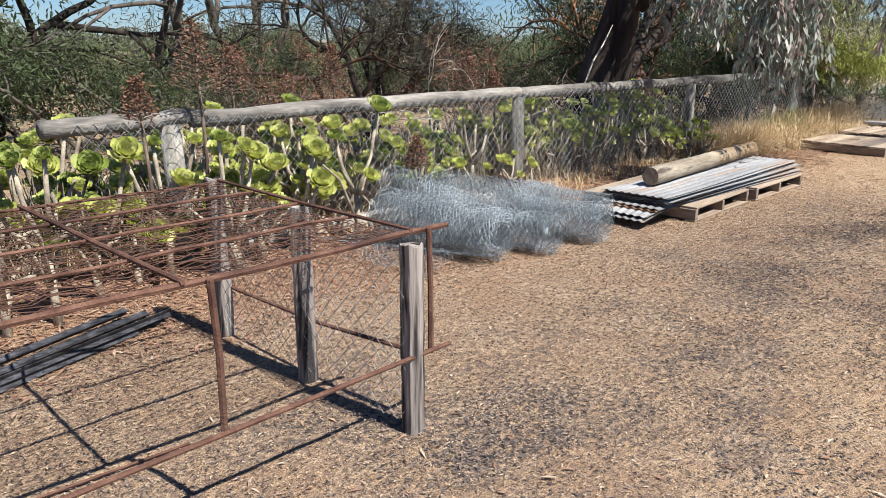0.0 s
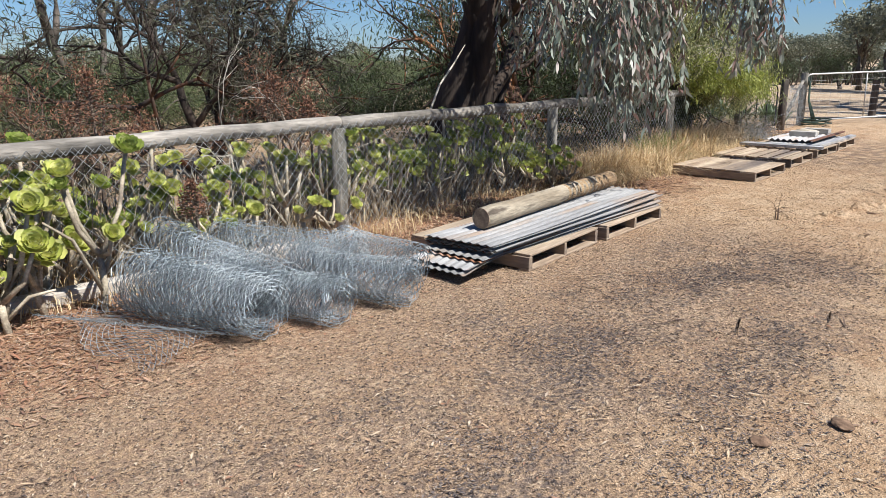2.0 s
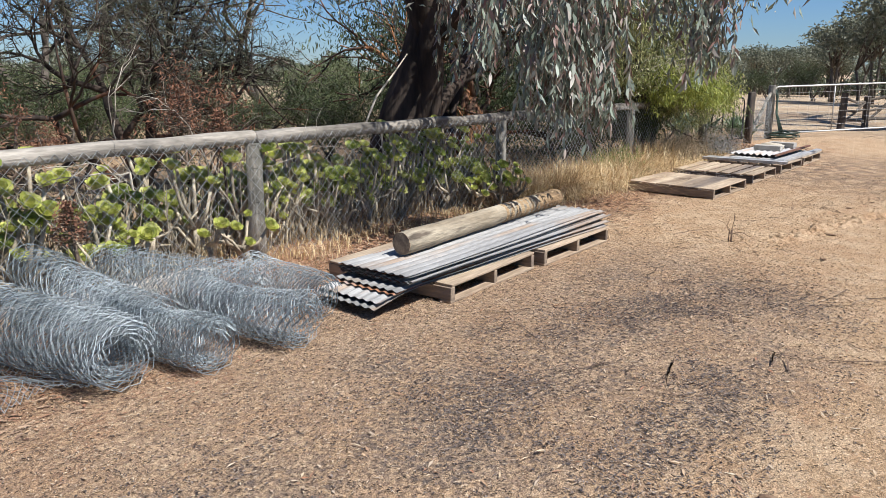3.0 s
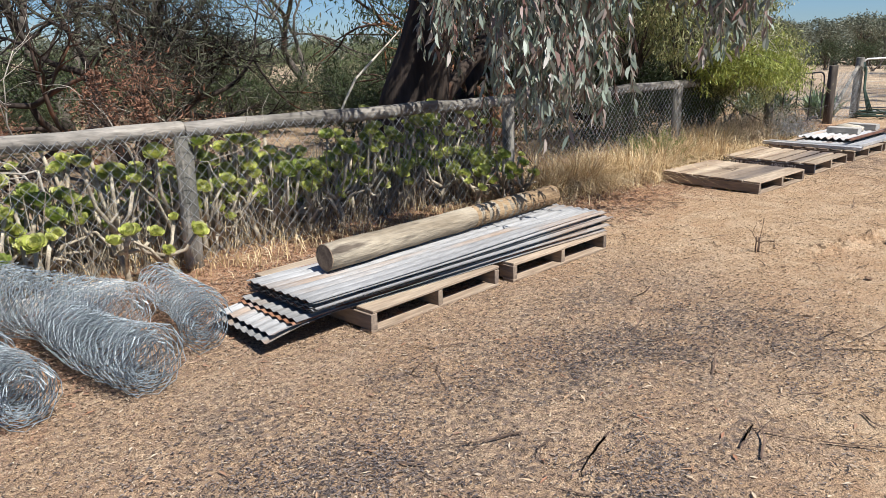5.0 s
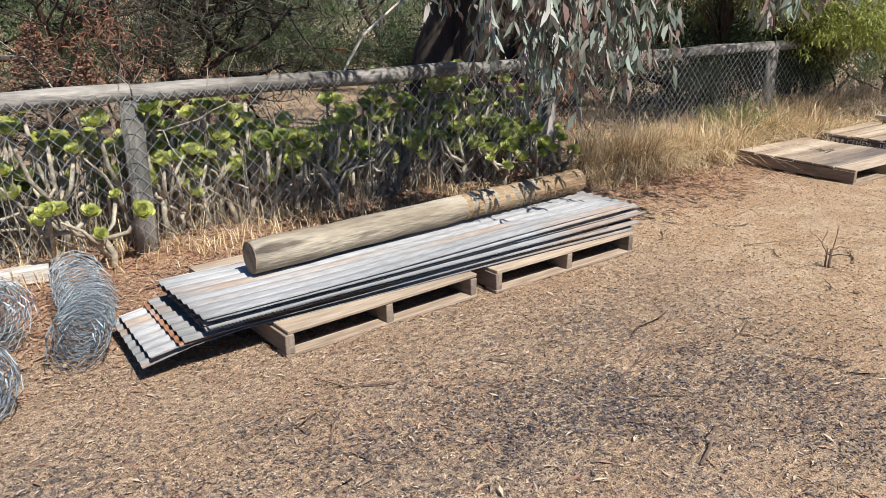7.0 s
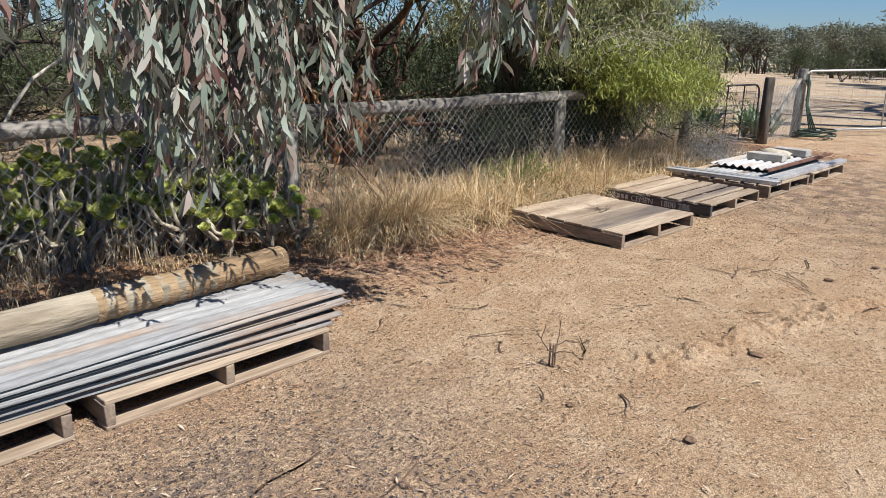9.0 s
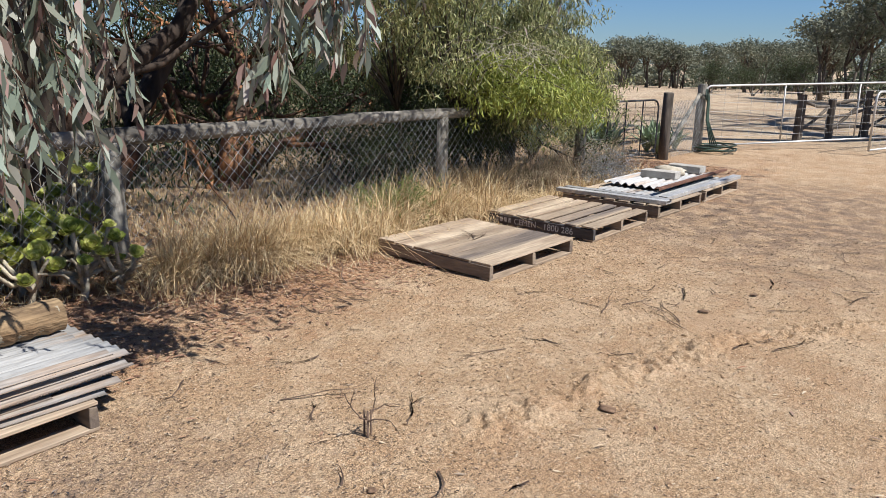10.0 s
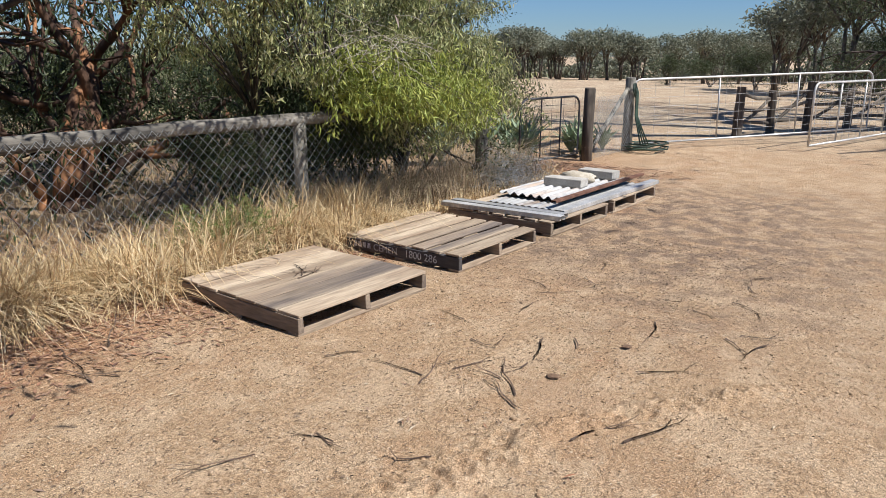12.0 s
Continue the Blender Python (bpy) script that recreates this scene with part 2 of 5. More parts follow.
M_ROSETTE = leafmat("aeonium_leaf", [(0.38, 0.42, 0.10), (0.50, 0.53, 0.13), (0.62, 0.62, 0.20), (0.70, 0.68, 0.29), (0.48, 0.52, 0.20)], 0.4, 0.22)
M_ROSETTE_DARK = leafmat("aeonium_green_shade_leaf", [(0.20, 0.26, 0.05), (0.30, 0.36, 0.08), (0.40, 0.44, 0.12), (0.52, 0.53, 0.22)], 0.45, 0.2)
M_GUMLEAF = leafmat("blue_gum_leaf", [(0.12, 0.15, 0.11), (0.21, 0.25, 0.19), (0.30, 0.335, 0.27), (0.35, 0.345, 0.29), (0.22, 0.12, 0.10), (0.16, 0.20, 0.15)], 0.5, 0.12)
M_OLIVE = leafmat("olive_gum_leaf", [(0.06, 0.085, 0.035), (0.12, 0.155, 0.058), (0.19, 0.22, 0.09), (0.14, 0.13, 0.07)], 0.5, 0.2)
M_WATTLE = leafmat("olive_bush_leaf", [(0.08, 0.095, 0.045), (0.20, 0.225, 0.085), (0.34, 0.36, 0.14), (0.48, 0.47, 0.22), (0.24, 0.21, 0.11)], 0.4, 0.3)
M_DARKLEAF = leafmat("dark_scrub_leaf", [(0.028, 0.043, 0.018), (0.055, 0.078, 0.029), (0.09, 0.115, 0.043), (0.07, 0.065, 0.036)], 0.55, 0.2)
M_BUSHLEAF = leafmat("sunlit_new_bush_leaf", [(0.16, 0.20, 0.04), (0.28, 0.33, 0.065), (0.42, 0.44, 0.10), (0.24, 0.26, 0.08)], 0.45, 0.3)
M_NEEDLE = leafmat("casuarina_needle", [(0.055, 0.05, 0.035), (0.09, 0.08, 0.055), (0.085, 0.095, 0.05), (0.12, 0.10, 0.075)], 0.7, 0.1)
# Paler and greyer than near leaves: distance haze is put into the colour.
M_FARLEAF = leafmat("haze_tinted_far_leaf", [(0.11, 0.125, 0.085), (0.17, 0.18, 0.125), (0.25, 0.255, 0.18)], 0.7, 0.2)
M_BRUSH = leafmat("grey_brown_brush", [(0.20, 0.14, 0.09), (0.34, 0.25, 0.16), (0.50, 0.39, 0.26), (0.26, 0.24, 0.13)], 0.8, 0.1)
M_STRAW = leafmat("dry_straw", [(0.30, 0.19, 0.09), (0.52, 0.36, 0.18), (0.68, 0.52, 0.29), (0.78, 0.65, 0.42), (0.44, 0.29, 0.14)], 0.7, 0.2)
M_WEED = leafmat("green_weed", [(0.13, 0.19, 0.05), (0.22, 0.27, 0.08), (0.32, 0.30, 0.11)], 0.6, 0.25)
M_LITTER = leafmat("fallen_gum_leaves", [(0.20, 0.10, 0.06), (0.36, 0.22, 0.13), (0.48, 0.35, 0.22), (0.56, 0.46, 0.33), (0.26, 0.19, 0.14), (0.33, 0.15, 0.08)], 0.7, 0.0)
M_REDLITTER = leafmat("red_fallen_leaves", [(0.13, 0.07, 0.048), (0.24, 0.13, 0.08), (0.36, 0.21, 0.125), (0.20, 0.12, 0.085), (0.46, 0.32, 0.21), (0.28, 0.12, 0.065)], 0.7, 0.0)
M_DARKCHIP = leafmat("charred_bark_chips", [(0.035, 0.03, 0.032), (0.075, 0.062, 0.06), (0.14, 0.115, 0.105), (0.26, 0.215, 0.18)], 0.9, 0.0)
M_CHIP = leafmat("soil_chips", [(0.05, 0.038, 0.032), (0.11, 0.078, 0.058), (0.22, 0.155, 0.11), (0.34, 0.25, 0.175), (0.60, 0.49, 0.36)], 0.9, 0.0)
M_DEADBUSH = leafmat("dead_red_leaf", [(0.11, 0.05, 0.03), (0.19, 0.09, 0.052), (0.27, 0.145, 0.085)], 0.8, 0.1)
M_AGAVE = leafmat("agave_leaf", [(0.13, 0.19, 0.11), (0.20, 0.26, 0.15), (0.30, 0.34, 0.2)], 0.5, 0.1)
M_HOSE = mat("green_black_hose", (0.02, 0.03, 0.025), (0.05, 0.085, 0.06), 4, 0.5, bump=0)
M_SOILCLOD = mat("sandy_clod", (0.26, 0.17, 0.10), (0.47, 0.33, 0.20), 20, 0.95, bump=0.5, vary=0.3, island=True)
M_CLOD = mat("dry_clod", (0.13, 0.08, 0.05), (0.25, 0.16, 0.10), 18, 0.95, bump=0.8)
M_MARK = mat("faded_white_marking", (0.45, 0.45, 0.44), (0.62, 0.62, 0.60), 30, 0.8, bump=0, spot=(0.07, 0.065, 0.065), spot_at=0.6, spot_scale=45)
M_WOOL = mat("pale_stone", (0.42, 0.36, 0.27), (0.58, 0.52, 0.42), 9, 0.95, bump=0.6)


# ---- building blocks ----
class Shape:
    """Vertices and faces that become one mesh."""

    def __init__(self):
        self.v, self.f = [], []

    def add(self, verts, faces):
        k = len(self.v)
        self.v.extend(tuple(p) for p in verts)
        self.f.extend(tuple(i + k for i in f) for f in faces)
        return self

    def tube(self, pts, radii, sides=6, wobble=0.0, rnd=random):
        """A tapered tube along a line of points, closed at both ends."""
        pts = [Vector(p) for p in pts]
        if not hasattr(radii, "__len__"):
            radii = [radii] * len(pts)
        verts, faces = [], []
        up = Vector((0.31, 0.17, 0.93))
        for i, p in enumerate(pts):
            d = (pts[min(i + 1, len(pts) - 1)] - pts[max(i - 1, 0)]).normalized()
            if abs(d.dot(up)) > 0.95:
                up = Vector((0.93, 0.2, 0.3))
            s = d.cross(up).normalized()
            c = d.cross(s)
            for k in range(sides):
                a = 2 * math.pi * k / sides
                r = radii[i] * (1 + wobble * rnd.uniform(-1, 1))
                verts.append(p + (s * math.cos(a) + c * math.sin(a)) * r)
        for i in range(len(pts) - 1):
            for k in range(sides):
                k2 = (k + 1) % sides
                faces.append((i * sides + k, i * sides + k2, (i + 1) * sides + k2, (i + 1) * sides + k))
        faces.append(tuple(range(sides - 1, -1, -1)))
        e = (len(pts) - 1) * sides
        faces.append(tuple(range(e, e + sides)))
        return self.add(verts, faces)

    def box(self, size, at=(0, 0, 0), bevel=0.004, turn=None, jitter=0.0, rnd=random):
        """A box with chamfered edges and slightly uneven corners."""
        hx, hy, hz = (s / 2 for s in size)
        bevel = min(bevel, hx * 0.6, hy * 0.6, hz * 0.6)
        verts, ids = [], {}
        for sx in (-1, 1):
            for sy in (-1, 1):
                for sz in (-1, 1):
                    j = Vector([rnd.uniform(-jitter, jitter) for _ in range(3)])
                    for ax in range(3):
                        p = [sx * (hx - bevel), sy * (hy - bevel), sz * (hz - bevel)]
                        p[ax] = (sx * hx, sy * hy, sz * hz)[ax]
                        ids[sx, sy, sz, ax] = len(verts)
                        verts.append(Vector(p) + j)
        faces = []
        for ax in range(3):
            o1, o2 = (ax + 1) % 3, (ax + 2) % 3
            for s in (-1, 1):
                ring = []
                for a, b in ((-1, -1), (1, -1), (1, 1), (-1, 1)):
                    k = [0, 0, 0]
                    k[ax], k[o1], k[o2] = s, a, b
                    ring.append(ids[(*k, ax)])
                faces.append(ring if s > 0 else ring[::-1])
            for a in (-1, 1):
                for b in (-1, 1):
                    k, q = [0, 0, 0], [0, 0, 0]
                    k[o1], k[o2], q[o1], q[o2] = a, b, a, b
                    k[ax], q[ax] = -1, 1
                    r = [ids[(*k, o1)], ids[(*q, o1)], ids[(*q, o2)], ids[(*k, o2)]]
                    faces.append(r if a * b < 0 else r[::-1])
        for sx in (-1, 1):
            for sy in (-1, 1):
                for sz in (-1, 1):
                    r = [ids[sx, sy, sz, a] for a in range(3)]
                    faces.append(r if sx * sy * sz > 0 else r[::-1])
        t = turn.to_3x3() if turn else Matrix.Identity(3)
        return self.add([t @ p + Vector(at) for p in verts], faces)

    def mesh(self, name, material, smooth=False):
        me = bpy.data.meshes.new(name)
        me.from_pydata([tuple(p) for p in self.v], [], [tuple(f) for f in self.f])
        me.materials.append(material)
        if smooth:
            me.shade_smooth()
        return me


def part(name, shape, material, parent, label="", smooth=False, m=None):
    """One mesh object under a thing or a part; shape is a Shape or a finished mesh."""
    me = shape.mesh(name, material, smooth) if isinstance(shape, Shape) else shape
    ob = new(name, me)
    ob.parent = parent
    if m is not None:
        ob.matrix_basis = m
    return tagged(ob, label)


def thing(name, label, category, m=None, group="", kind="", data=None):
    ob = new(name, data)
    if m is not None:
        ob.matrix_basis = m
    return tagged(ob, label, category, group, kind)


def np_mesh(name, verts, faces, material, smooth=False):
    """A mesh from arrays; all faces have the same number of corners."""
    me = bpy.data.meshes.new(name)
    nf, c = faces.shape
    me.vertices.add(len(verts))
    me.vertices.foreach_set("co", np.ascontiguousarray(verts, dtype=np.float32).ravel())
    me.loops.add(nf * c)
    me.loops.foreach_set("vertex_index", np.ascontiguousarray(faces, dtype=np.int32).ravel())
    me.polygons.add(nf)
    me.polygons.foreach_set("loop_start", np.arange(0, nf * c, c, dtype=np.int32))
    me.update(calc_edges=True)
    me.materials.append(material)
    if smooth:
        me.shade_smooth()
    me.validate()
    return me


def unit(a):
    return a / np.maximum(np.linalg.norm(a, axis=1, keepdims=True), 1e-9)


def leaves(name, base, way, length, width, material, rs, fold=0.25):
    """Many folded lance-shaped leaves: base points, directions, lengths and widths."""
    k = len(base)
    way = unit(way)
    side = unit(np.cross(way, rs.normal(size=(k, 3))))
    up = np.cross(way, side)
    length, width = np.broadcast_to(length, (k,))[:, None], np.broadcast_to(width, (k,))[:, None]
    mid = base + way * length * 0.45
    tip = base + way * length - up * length * 0.12
    v = np.stack([base, mid + side * width / 2 + up * width * fold, tip, mid - side * width / 2 + up * width * fold], 1).reshape(-1, 3)
    q = np.arange(k)[:, None] * 4
    f = np.concatenate([q + [0, 1, 2], q + [0, 2, 3]], 1).reshape(-1, 3)
    return np_mesh(name, v, f, material)


def gum_leaves(name, base, way, length, width, material, rs):
    """Sickle-shaped hanging leaves with a soft curve, eight corners each."""
    k = len(base)
    way = unit(way)
    side = unit(np.cross(way, rs.normal(size=(k, 3))))
    up = np.cross(way, side)
    length, width = np.broadcast_to(length, (k,))[:, None], np.broadcast_to(width, (k,))[:, None]
    bow = rs.uniform(-0.16, 0.16, (k, 1)) * length
    rows = []
    for u, w in ((0.0, 0.06), (0.28, 0.9), (0.62, 0.8), (1.0, 0.05)):
        c = base + way * length * u + side * bow * (4 * u * (1 - u)) + up * length * 0.10 * u * u
        rows += [c - side * width * w / 2, c + side * width * w / 2]
    v = np.stack(rows, 1).reshape(-1, 3)
    q = np.arange(k)[:, None] * 8
    f = np.concatenate([q + [0, 1, 3, 2], q + [2, 3, 5, 4], q + [4, 5, 7, 6]], 1).reshape(-1, 4)
    return np_mesh(name, v, f, material)


def wires(name, a, b, r, material):
    """Three-sided thin rods from points a to points b."""
    k = len(a)
    d = unit(b - a)
    ref = np.where(np.abs(d[:, 2:3]) > 0.9, [[1.0, 0, 0]], [[0, 0, 1.0]])
    s = unit(np.cross(d, ref))
    u = np.cross(d, s)
    ring = [s * r, (-0.5 * s + 0.866 * u) * r, (-0.5 * s - 0.866 * u) * r]
    v = np.stack([a + o for o in ring] + [b + o for o in ring], 1).reshape(-1, 3)
    q = np.arange(k)[:, None] * 6
    f = np.concatenate([q + [0, 1, 4, 3], q + [1, 2, 5, 4], q + [2, 0, 3, 5]], 1).reshape(-1, 4)
    return np_mesh(name, v, f, material)


# ---- ground ----
def spaced(lo, hi, step, far, grow=1.25):
    mid = list(np.arange(lo, hi, step))
    a, s, left = lo, step, []
    while a > -far:
        s *= grow
        a -= s
        left.append(a)
    a, s, right = mid[-1], step, []
    while a < far:
        s *= grow
        a += s
        right.append(a)
    return np.array(left[::-1] + mid + right)


def fall(x):
    """The paddock falls away gently past the gates."""
    return -0.022 * np.clip(np.asarray(x, float) - 32.0, 0.0, 130.0)


def track_y(x):
    """Middle line of the churned wheel track."""
    return 1.72 - 0.25 * (x - 9.6) - 0.45 * np.maximum(0.0, x - 11.3)


def ground_z(x, y):
    """Small lumps of the yard, with the churned hoof and wheel track."""
    z = 0.010 * noise.noise((x * 1.3, y * 1.3, 3.1)) + 0.006 * noise.noise((x * 5.0, y * 5.0, 9.7))
    line = float(track_y(x))
    near = math.exp(-((y - line) / 0.17) ** 2) * min(1.0, max(0.0, x - 9.1), max(0.0, 12.7 - x))
    if near > 0.02:
        z += near * 0.35 * (0.055 * noise.noise((x * 6.0, y * 6.0, 1.0)) + 0.05 * noise.noise((x * 14.0, y * 14.0, 5.0)))
    return z


gx, gy = spaced(-2.5, 21.0, 0.065, 2500.0), spaced(-1.5, 6.0, 0.06, 2500.0)
GX, GY = np.meshgrid(gx, gy, indexing="ij")
inside = (GX > -3) & (GX < 22) & (GY > -2.5) & (GY < 7)
GZ = fall(GX)
GZ[inside] += np.array([ground_z(float(x), float(y)) for x, y in zip(GX[inside], GY[inside])])
nx, ny = GX.shape
qi, qj = np.meshgrid(np.arange(nx - 1), np.arange(ny - 1), indexing="ij")
q0 = (qi * ny + qj).ravel()
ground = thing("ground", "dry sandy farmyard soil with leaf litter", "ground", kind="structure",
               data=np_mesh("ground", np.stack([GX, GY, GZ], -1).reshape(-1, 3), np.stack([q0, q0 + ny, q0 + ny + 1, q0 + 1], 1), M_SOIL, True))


# ---- fence ----
FENCE_Y = 5.02


def log_line(a, b, r, rnd, steps=9, sag=0.012):
    a, b = Vector(a), Vector(b)
    pts = [a.lerp(b, i / steps) + Vector((0, rnd.uniform(-1, 1), rnd.uniform(-1, 1))) * sag for i in range(steps + 1)]
    return pts, [r * (1.06 - 0.12 * i / steps) * rnd.uniform(0.97, 1.03) for i in range(steps + 1)]


rnd = random.Random(11)
fence = thing("fence", "old timber rail fence with chain-link wire", "fence", pose(0, FENCE_Y, 0), kind="structure")
for a, b in ((1.45, 2.42), (2.44, 6.04), (6.05, 9.70), (9.71, 14.12)):
    s = Shape()
    s.tube(*log_line((a, 0, 1.012), (b, 0, 1.03), 0.058, rnd), sides=12, wobble=0.03, rnd=rnd)
    part("rail", s, M_RAIL, fence, smooth=True)
for x, lean, r in ((2.28, 0.02, 0.075), (6.04, -0.01, 0.068), (9.72, 0.02, 0.068), (13.46, 0.0, 0.064)):
    s = Shape()
    s.tube([(x + lean, 0.03 - 0.02, -0.25), (x + 0.5 * lean, 0.0, 0.5), (x, 0.0, 0.985)], [r * 1.08, r, r * 0.96], 14, 0.03, rnd)
    part("fence_post", s, M_POST, fence, smooth=True)


def chain_link(x0, x1, h, pitch, rs, z0=0.03):
    """Straight diagonal wires both ways, bulging a little, as one mesh."""
    a, b = [], []
    for sgn in (1, -1):
        for x in np.arange(x0 - h, x1 + h, pitch):
            n = 8
            xs = x + sgn * np.linspace(0, h, n + 1) + rs.normal(0, 0.0015, n + 1)
            zs = z0 + np.linspace(0, h, n + 1)
            ys = -0.075 + 0.018 * np.sin(xs * 2.1) * np.sin(zs * 3) + sgn * 0.002
            keep = (xs[:-1] >= x0) & (xs[1:] >= x0) & (xs[:-1] <= x1) & (xs[1:] <= x1)
            p = np.stack([xs, ys, zs], 1)
            a.append(p[:-1][keep])
            b.append(p[1:][keep])
    return np.concatenate(a), np.concatenate(b)


rs = np.random.RandomState(3)
ca, cb = chain_link(1.6, 16.15, 0.985, 0.095, rs)
part("chain_link_mesh", wires("chain_link_mesh", ca, cb, 0.0018, M_GALV), M_GALV, fence, "galvanised diamond wire mesh")
s = Shape()
for x in np.arange(1.65, 14.0, 0.095):
    s.tube([(x - 0.045, -0.066, 0.985), (x, -0.064, 1.035), (x + 0.045, -0.066, 0.985)], 0.003, 4)
part("mesh_top_loops", s, M_GALV, fence)


# ---- rusty wire cage ----
def cage():
    c = thing("wire_cage", "rusty iron rod cage with chain wire on grey timber posts", "garden cage")
    r = random.Random(5)
    for x, y, h, w in ((1.84, 2.04, 0.80, 0.085), (1.80, 2.74, 0.84, 0.09), (1.80, 3.52, 0.86, 0.09), (-0.75, 2.05, 0.82, 0.10), (-0.75, 3.5, 0.84, 0.10)):
        s = Shape()
        k = 8
        ring = [(math.cos(a) * (1 + 0.16 * abs(math.cos(2 * a - 1.57))) * w * 0.48 * r.uniform(0.9, 1.06), math.sin(a) * (1 + 0.16 * abs(math.cos(2 * a - 1.57))) * w * 0.48 * r.uniform(0.9, 1.06)) for a in [0.6 + 6.283 * i / 14 for i in range(14)]]
        vs, fs = [], []
        for i in range(k + 1):
            for p, q in ring:
                vs.append((x + p * r.uniform(0.97, 1.03) + 0.003 * math.sin(3 * i), y + q * r.uniform(0.97, 1.03), -0.1 + (h + 0.1) * i / k + (r.uniform(-0.012, 0.012) if i == k else 0)))
        for i in range(k):
            for j in range(14):
                fs.append((i * 14 + j, i * 14 + (j + 1) % 14, (i + 1) * 14 + (j + 1) % 14, (i + 1) * 14 + j))
        fs.append(tuple(range(k * 14, k * 14 + 14)))
        s.add(vs, fs)
        part("timber_post", s, M_CAGEPOST, c)
    for y, x1 in ((2.05, 2.03), (2.42, 1.86), (2.78, 1.84), (3.14, 1.8), (3.5, 1.78)):
        s = Shape()
        n = 12
        s.tube([(-1.2 + (x1 + 1.2) * i / n, y + r.uniform(-0.008, 0.008), 0.845 + r.uniform(-0.006, 0.006)) for i in range(n + 1)], 0.012 if y < 2.1 else 0.008, 6, 0.08, r)
        part("top_rod", s, M_RUST, c)
    for x in (-0.9, 0.0, 0.92, 1.84):
        s = Shape()
        s.tube([(x, 2.04, 0.855), (x - 0.01, 2.7, 0.85), (x - 0.03, 3.52, 0.86)], 0.009, 6, 0.08, r)
        part("cross_rod", s, M_RUST, c)
    for x in (-0.8, 0.06, 1.0, 1.92):
        s = Shape()
        s.tube([(x, 2.03, 0.85), (x + 0.01, 2.03, 0.6), (x, 2.02, 0.33)], 0.012, 7, 0.06, r)
        part("upright_rod", s, M_RUST, c)
    for y, x1 in ((2.01, 2.02),):
        s = Shape()
        s.tube([(-1.2, y, 0.30), (0.4, y, 0.325), (x1, y, 0.345)], 0.010, 7, 0.06, r)
        part("lower_rod", s, M_RUST, c)
    s = Shape()
    s.tube([(1.9, 2.05, 0.32), (1.86, 2.7, 0.28), (1.84, 3.5, 0.27)], 0.010, 6, 0.06, r)
    part("end_rod", s, M_RUST, c)
    s = Shape()
    s.tube([(-1.2, 2.62, 0.012), (0.4, 2.6, 0.014), (1.12, 2.57, 0.012)], 0.007, 5, 0.06, r)
    part("fallen_rod", s, M_RUST, c)
    # wire strands over the top and down the near side
    q = np.random.RandomState(8)
    a, b = [], []
    for y in np.arange(2.06, 3.5, 0.028):
        xs = np.linspace(-1.2, 1.82, 60)
        p = np.stack([xs, y + q.normal(0, 0.006, 60), 0.852 - 0.03 * np.sin((y - 2.05) / 1.45 * math.pi) + q.normal(0, 0.006, 60)], 1)
        a.append(p[:-1]), b.append(p[1:])
    for x in np.arange(-1.2, 1.82, 0.10):
        ys = np.linspace(2.05, 3.5, 30)
        p = np.stack([x + q.normal(0, 0.012, 30), ys, 0.852 - 0.03 * np.sin((ys - 2.05) / 1.45 * math.pi) + q.normal(0, 0.006, 30)], 1)
        a.append(p[:-1]), b.append(p[1:])
    part("top_wire", wires("top_wire", np.concatenate(a), np.concatenate(b), 0.0021, M_RUST), M_RUST, c, "sagging rusty wire over the top")
    a, b = [], []
    for sgn in (1, -1):
        for u in np.arange(1.4, 4.2, 0.075):
            t = np.linspace(0, 0.78, 14)
            ys = u + sgn * t
            p = np.stack([np.full(14, 1.772) + q.normal(0, 0.004, 14), ys, 0.06 + t], 1)
            k = (ys[:-1] > 2.0) & (ys[1:] > 2.0) & (ys[:-1] < 3.5) & (ys[1:] < 3.5)
            a.append(p[:-1][k]), b.append(p[1:][k])
    part("end_wire", wires("end_wire", np.concatenate(a), np.concatenate(b), 0.0016, M_GALV), M_GALV, c, "old chain-link wire on the end")
    return c


cage()


def picket_bundle():
    for i, (x0, y0, x1, y1, z) in enumerate(((-0.3, 3.30, 1.70, 3.98, 0.02), (-0.3, 3.38, 1.60, 4.06, 0.02), (-0.4, 3.22, 1.66, 3.90, 0.055), (-0.2, 3.46, 1.50, 4.10, 0.05), (-0.4, 3.20, 1.45, 3.84, 0.02))):
        s = Shape()
        d = Vector((x1 - x0, y1 - y0, 0)).normalized()
        L = (Vector((x1, y1)) - Vector((x0, y0))).length
        for k in range(3):
            a = 2.09 * k + i
            s.box((L, 0.022, 0.005), ((0, 0.010 * math.cos(a), 0.013 * math.sin(a))), 0.001, pose(0, 0, 0, math.degrees(a)))
        ob = thing("steel_picket", "dark steel star picket lying on the ground", "fence picket", pose((x0 + x1) / 2, (y0 + y1) / 2, z + 0.012, 0, 0, math.degrees(math.atan2(d.y, d.x))), "bundle of steel pickets", data=s.mesh("steel_picket", M_DARKSTEEL))


picket_bundle()

s = Shape()
s.box((2.6, 0.12, 0.10), (0, 0, 0.05), 0.008, jitter=0.006, rnd=rnd)
thing("timber_beam", "pale grey timber beam lying along the fence", "timber beam", pose(4.1, 4.93, 0, 0, 0, -6), data=s.mesh("timber_beam", M_BEAM))


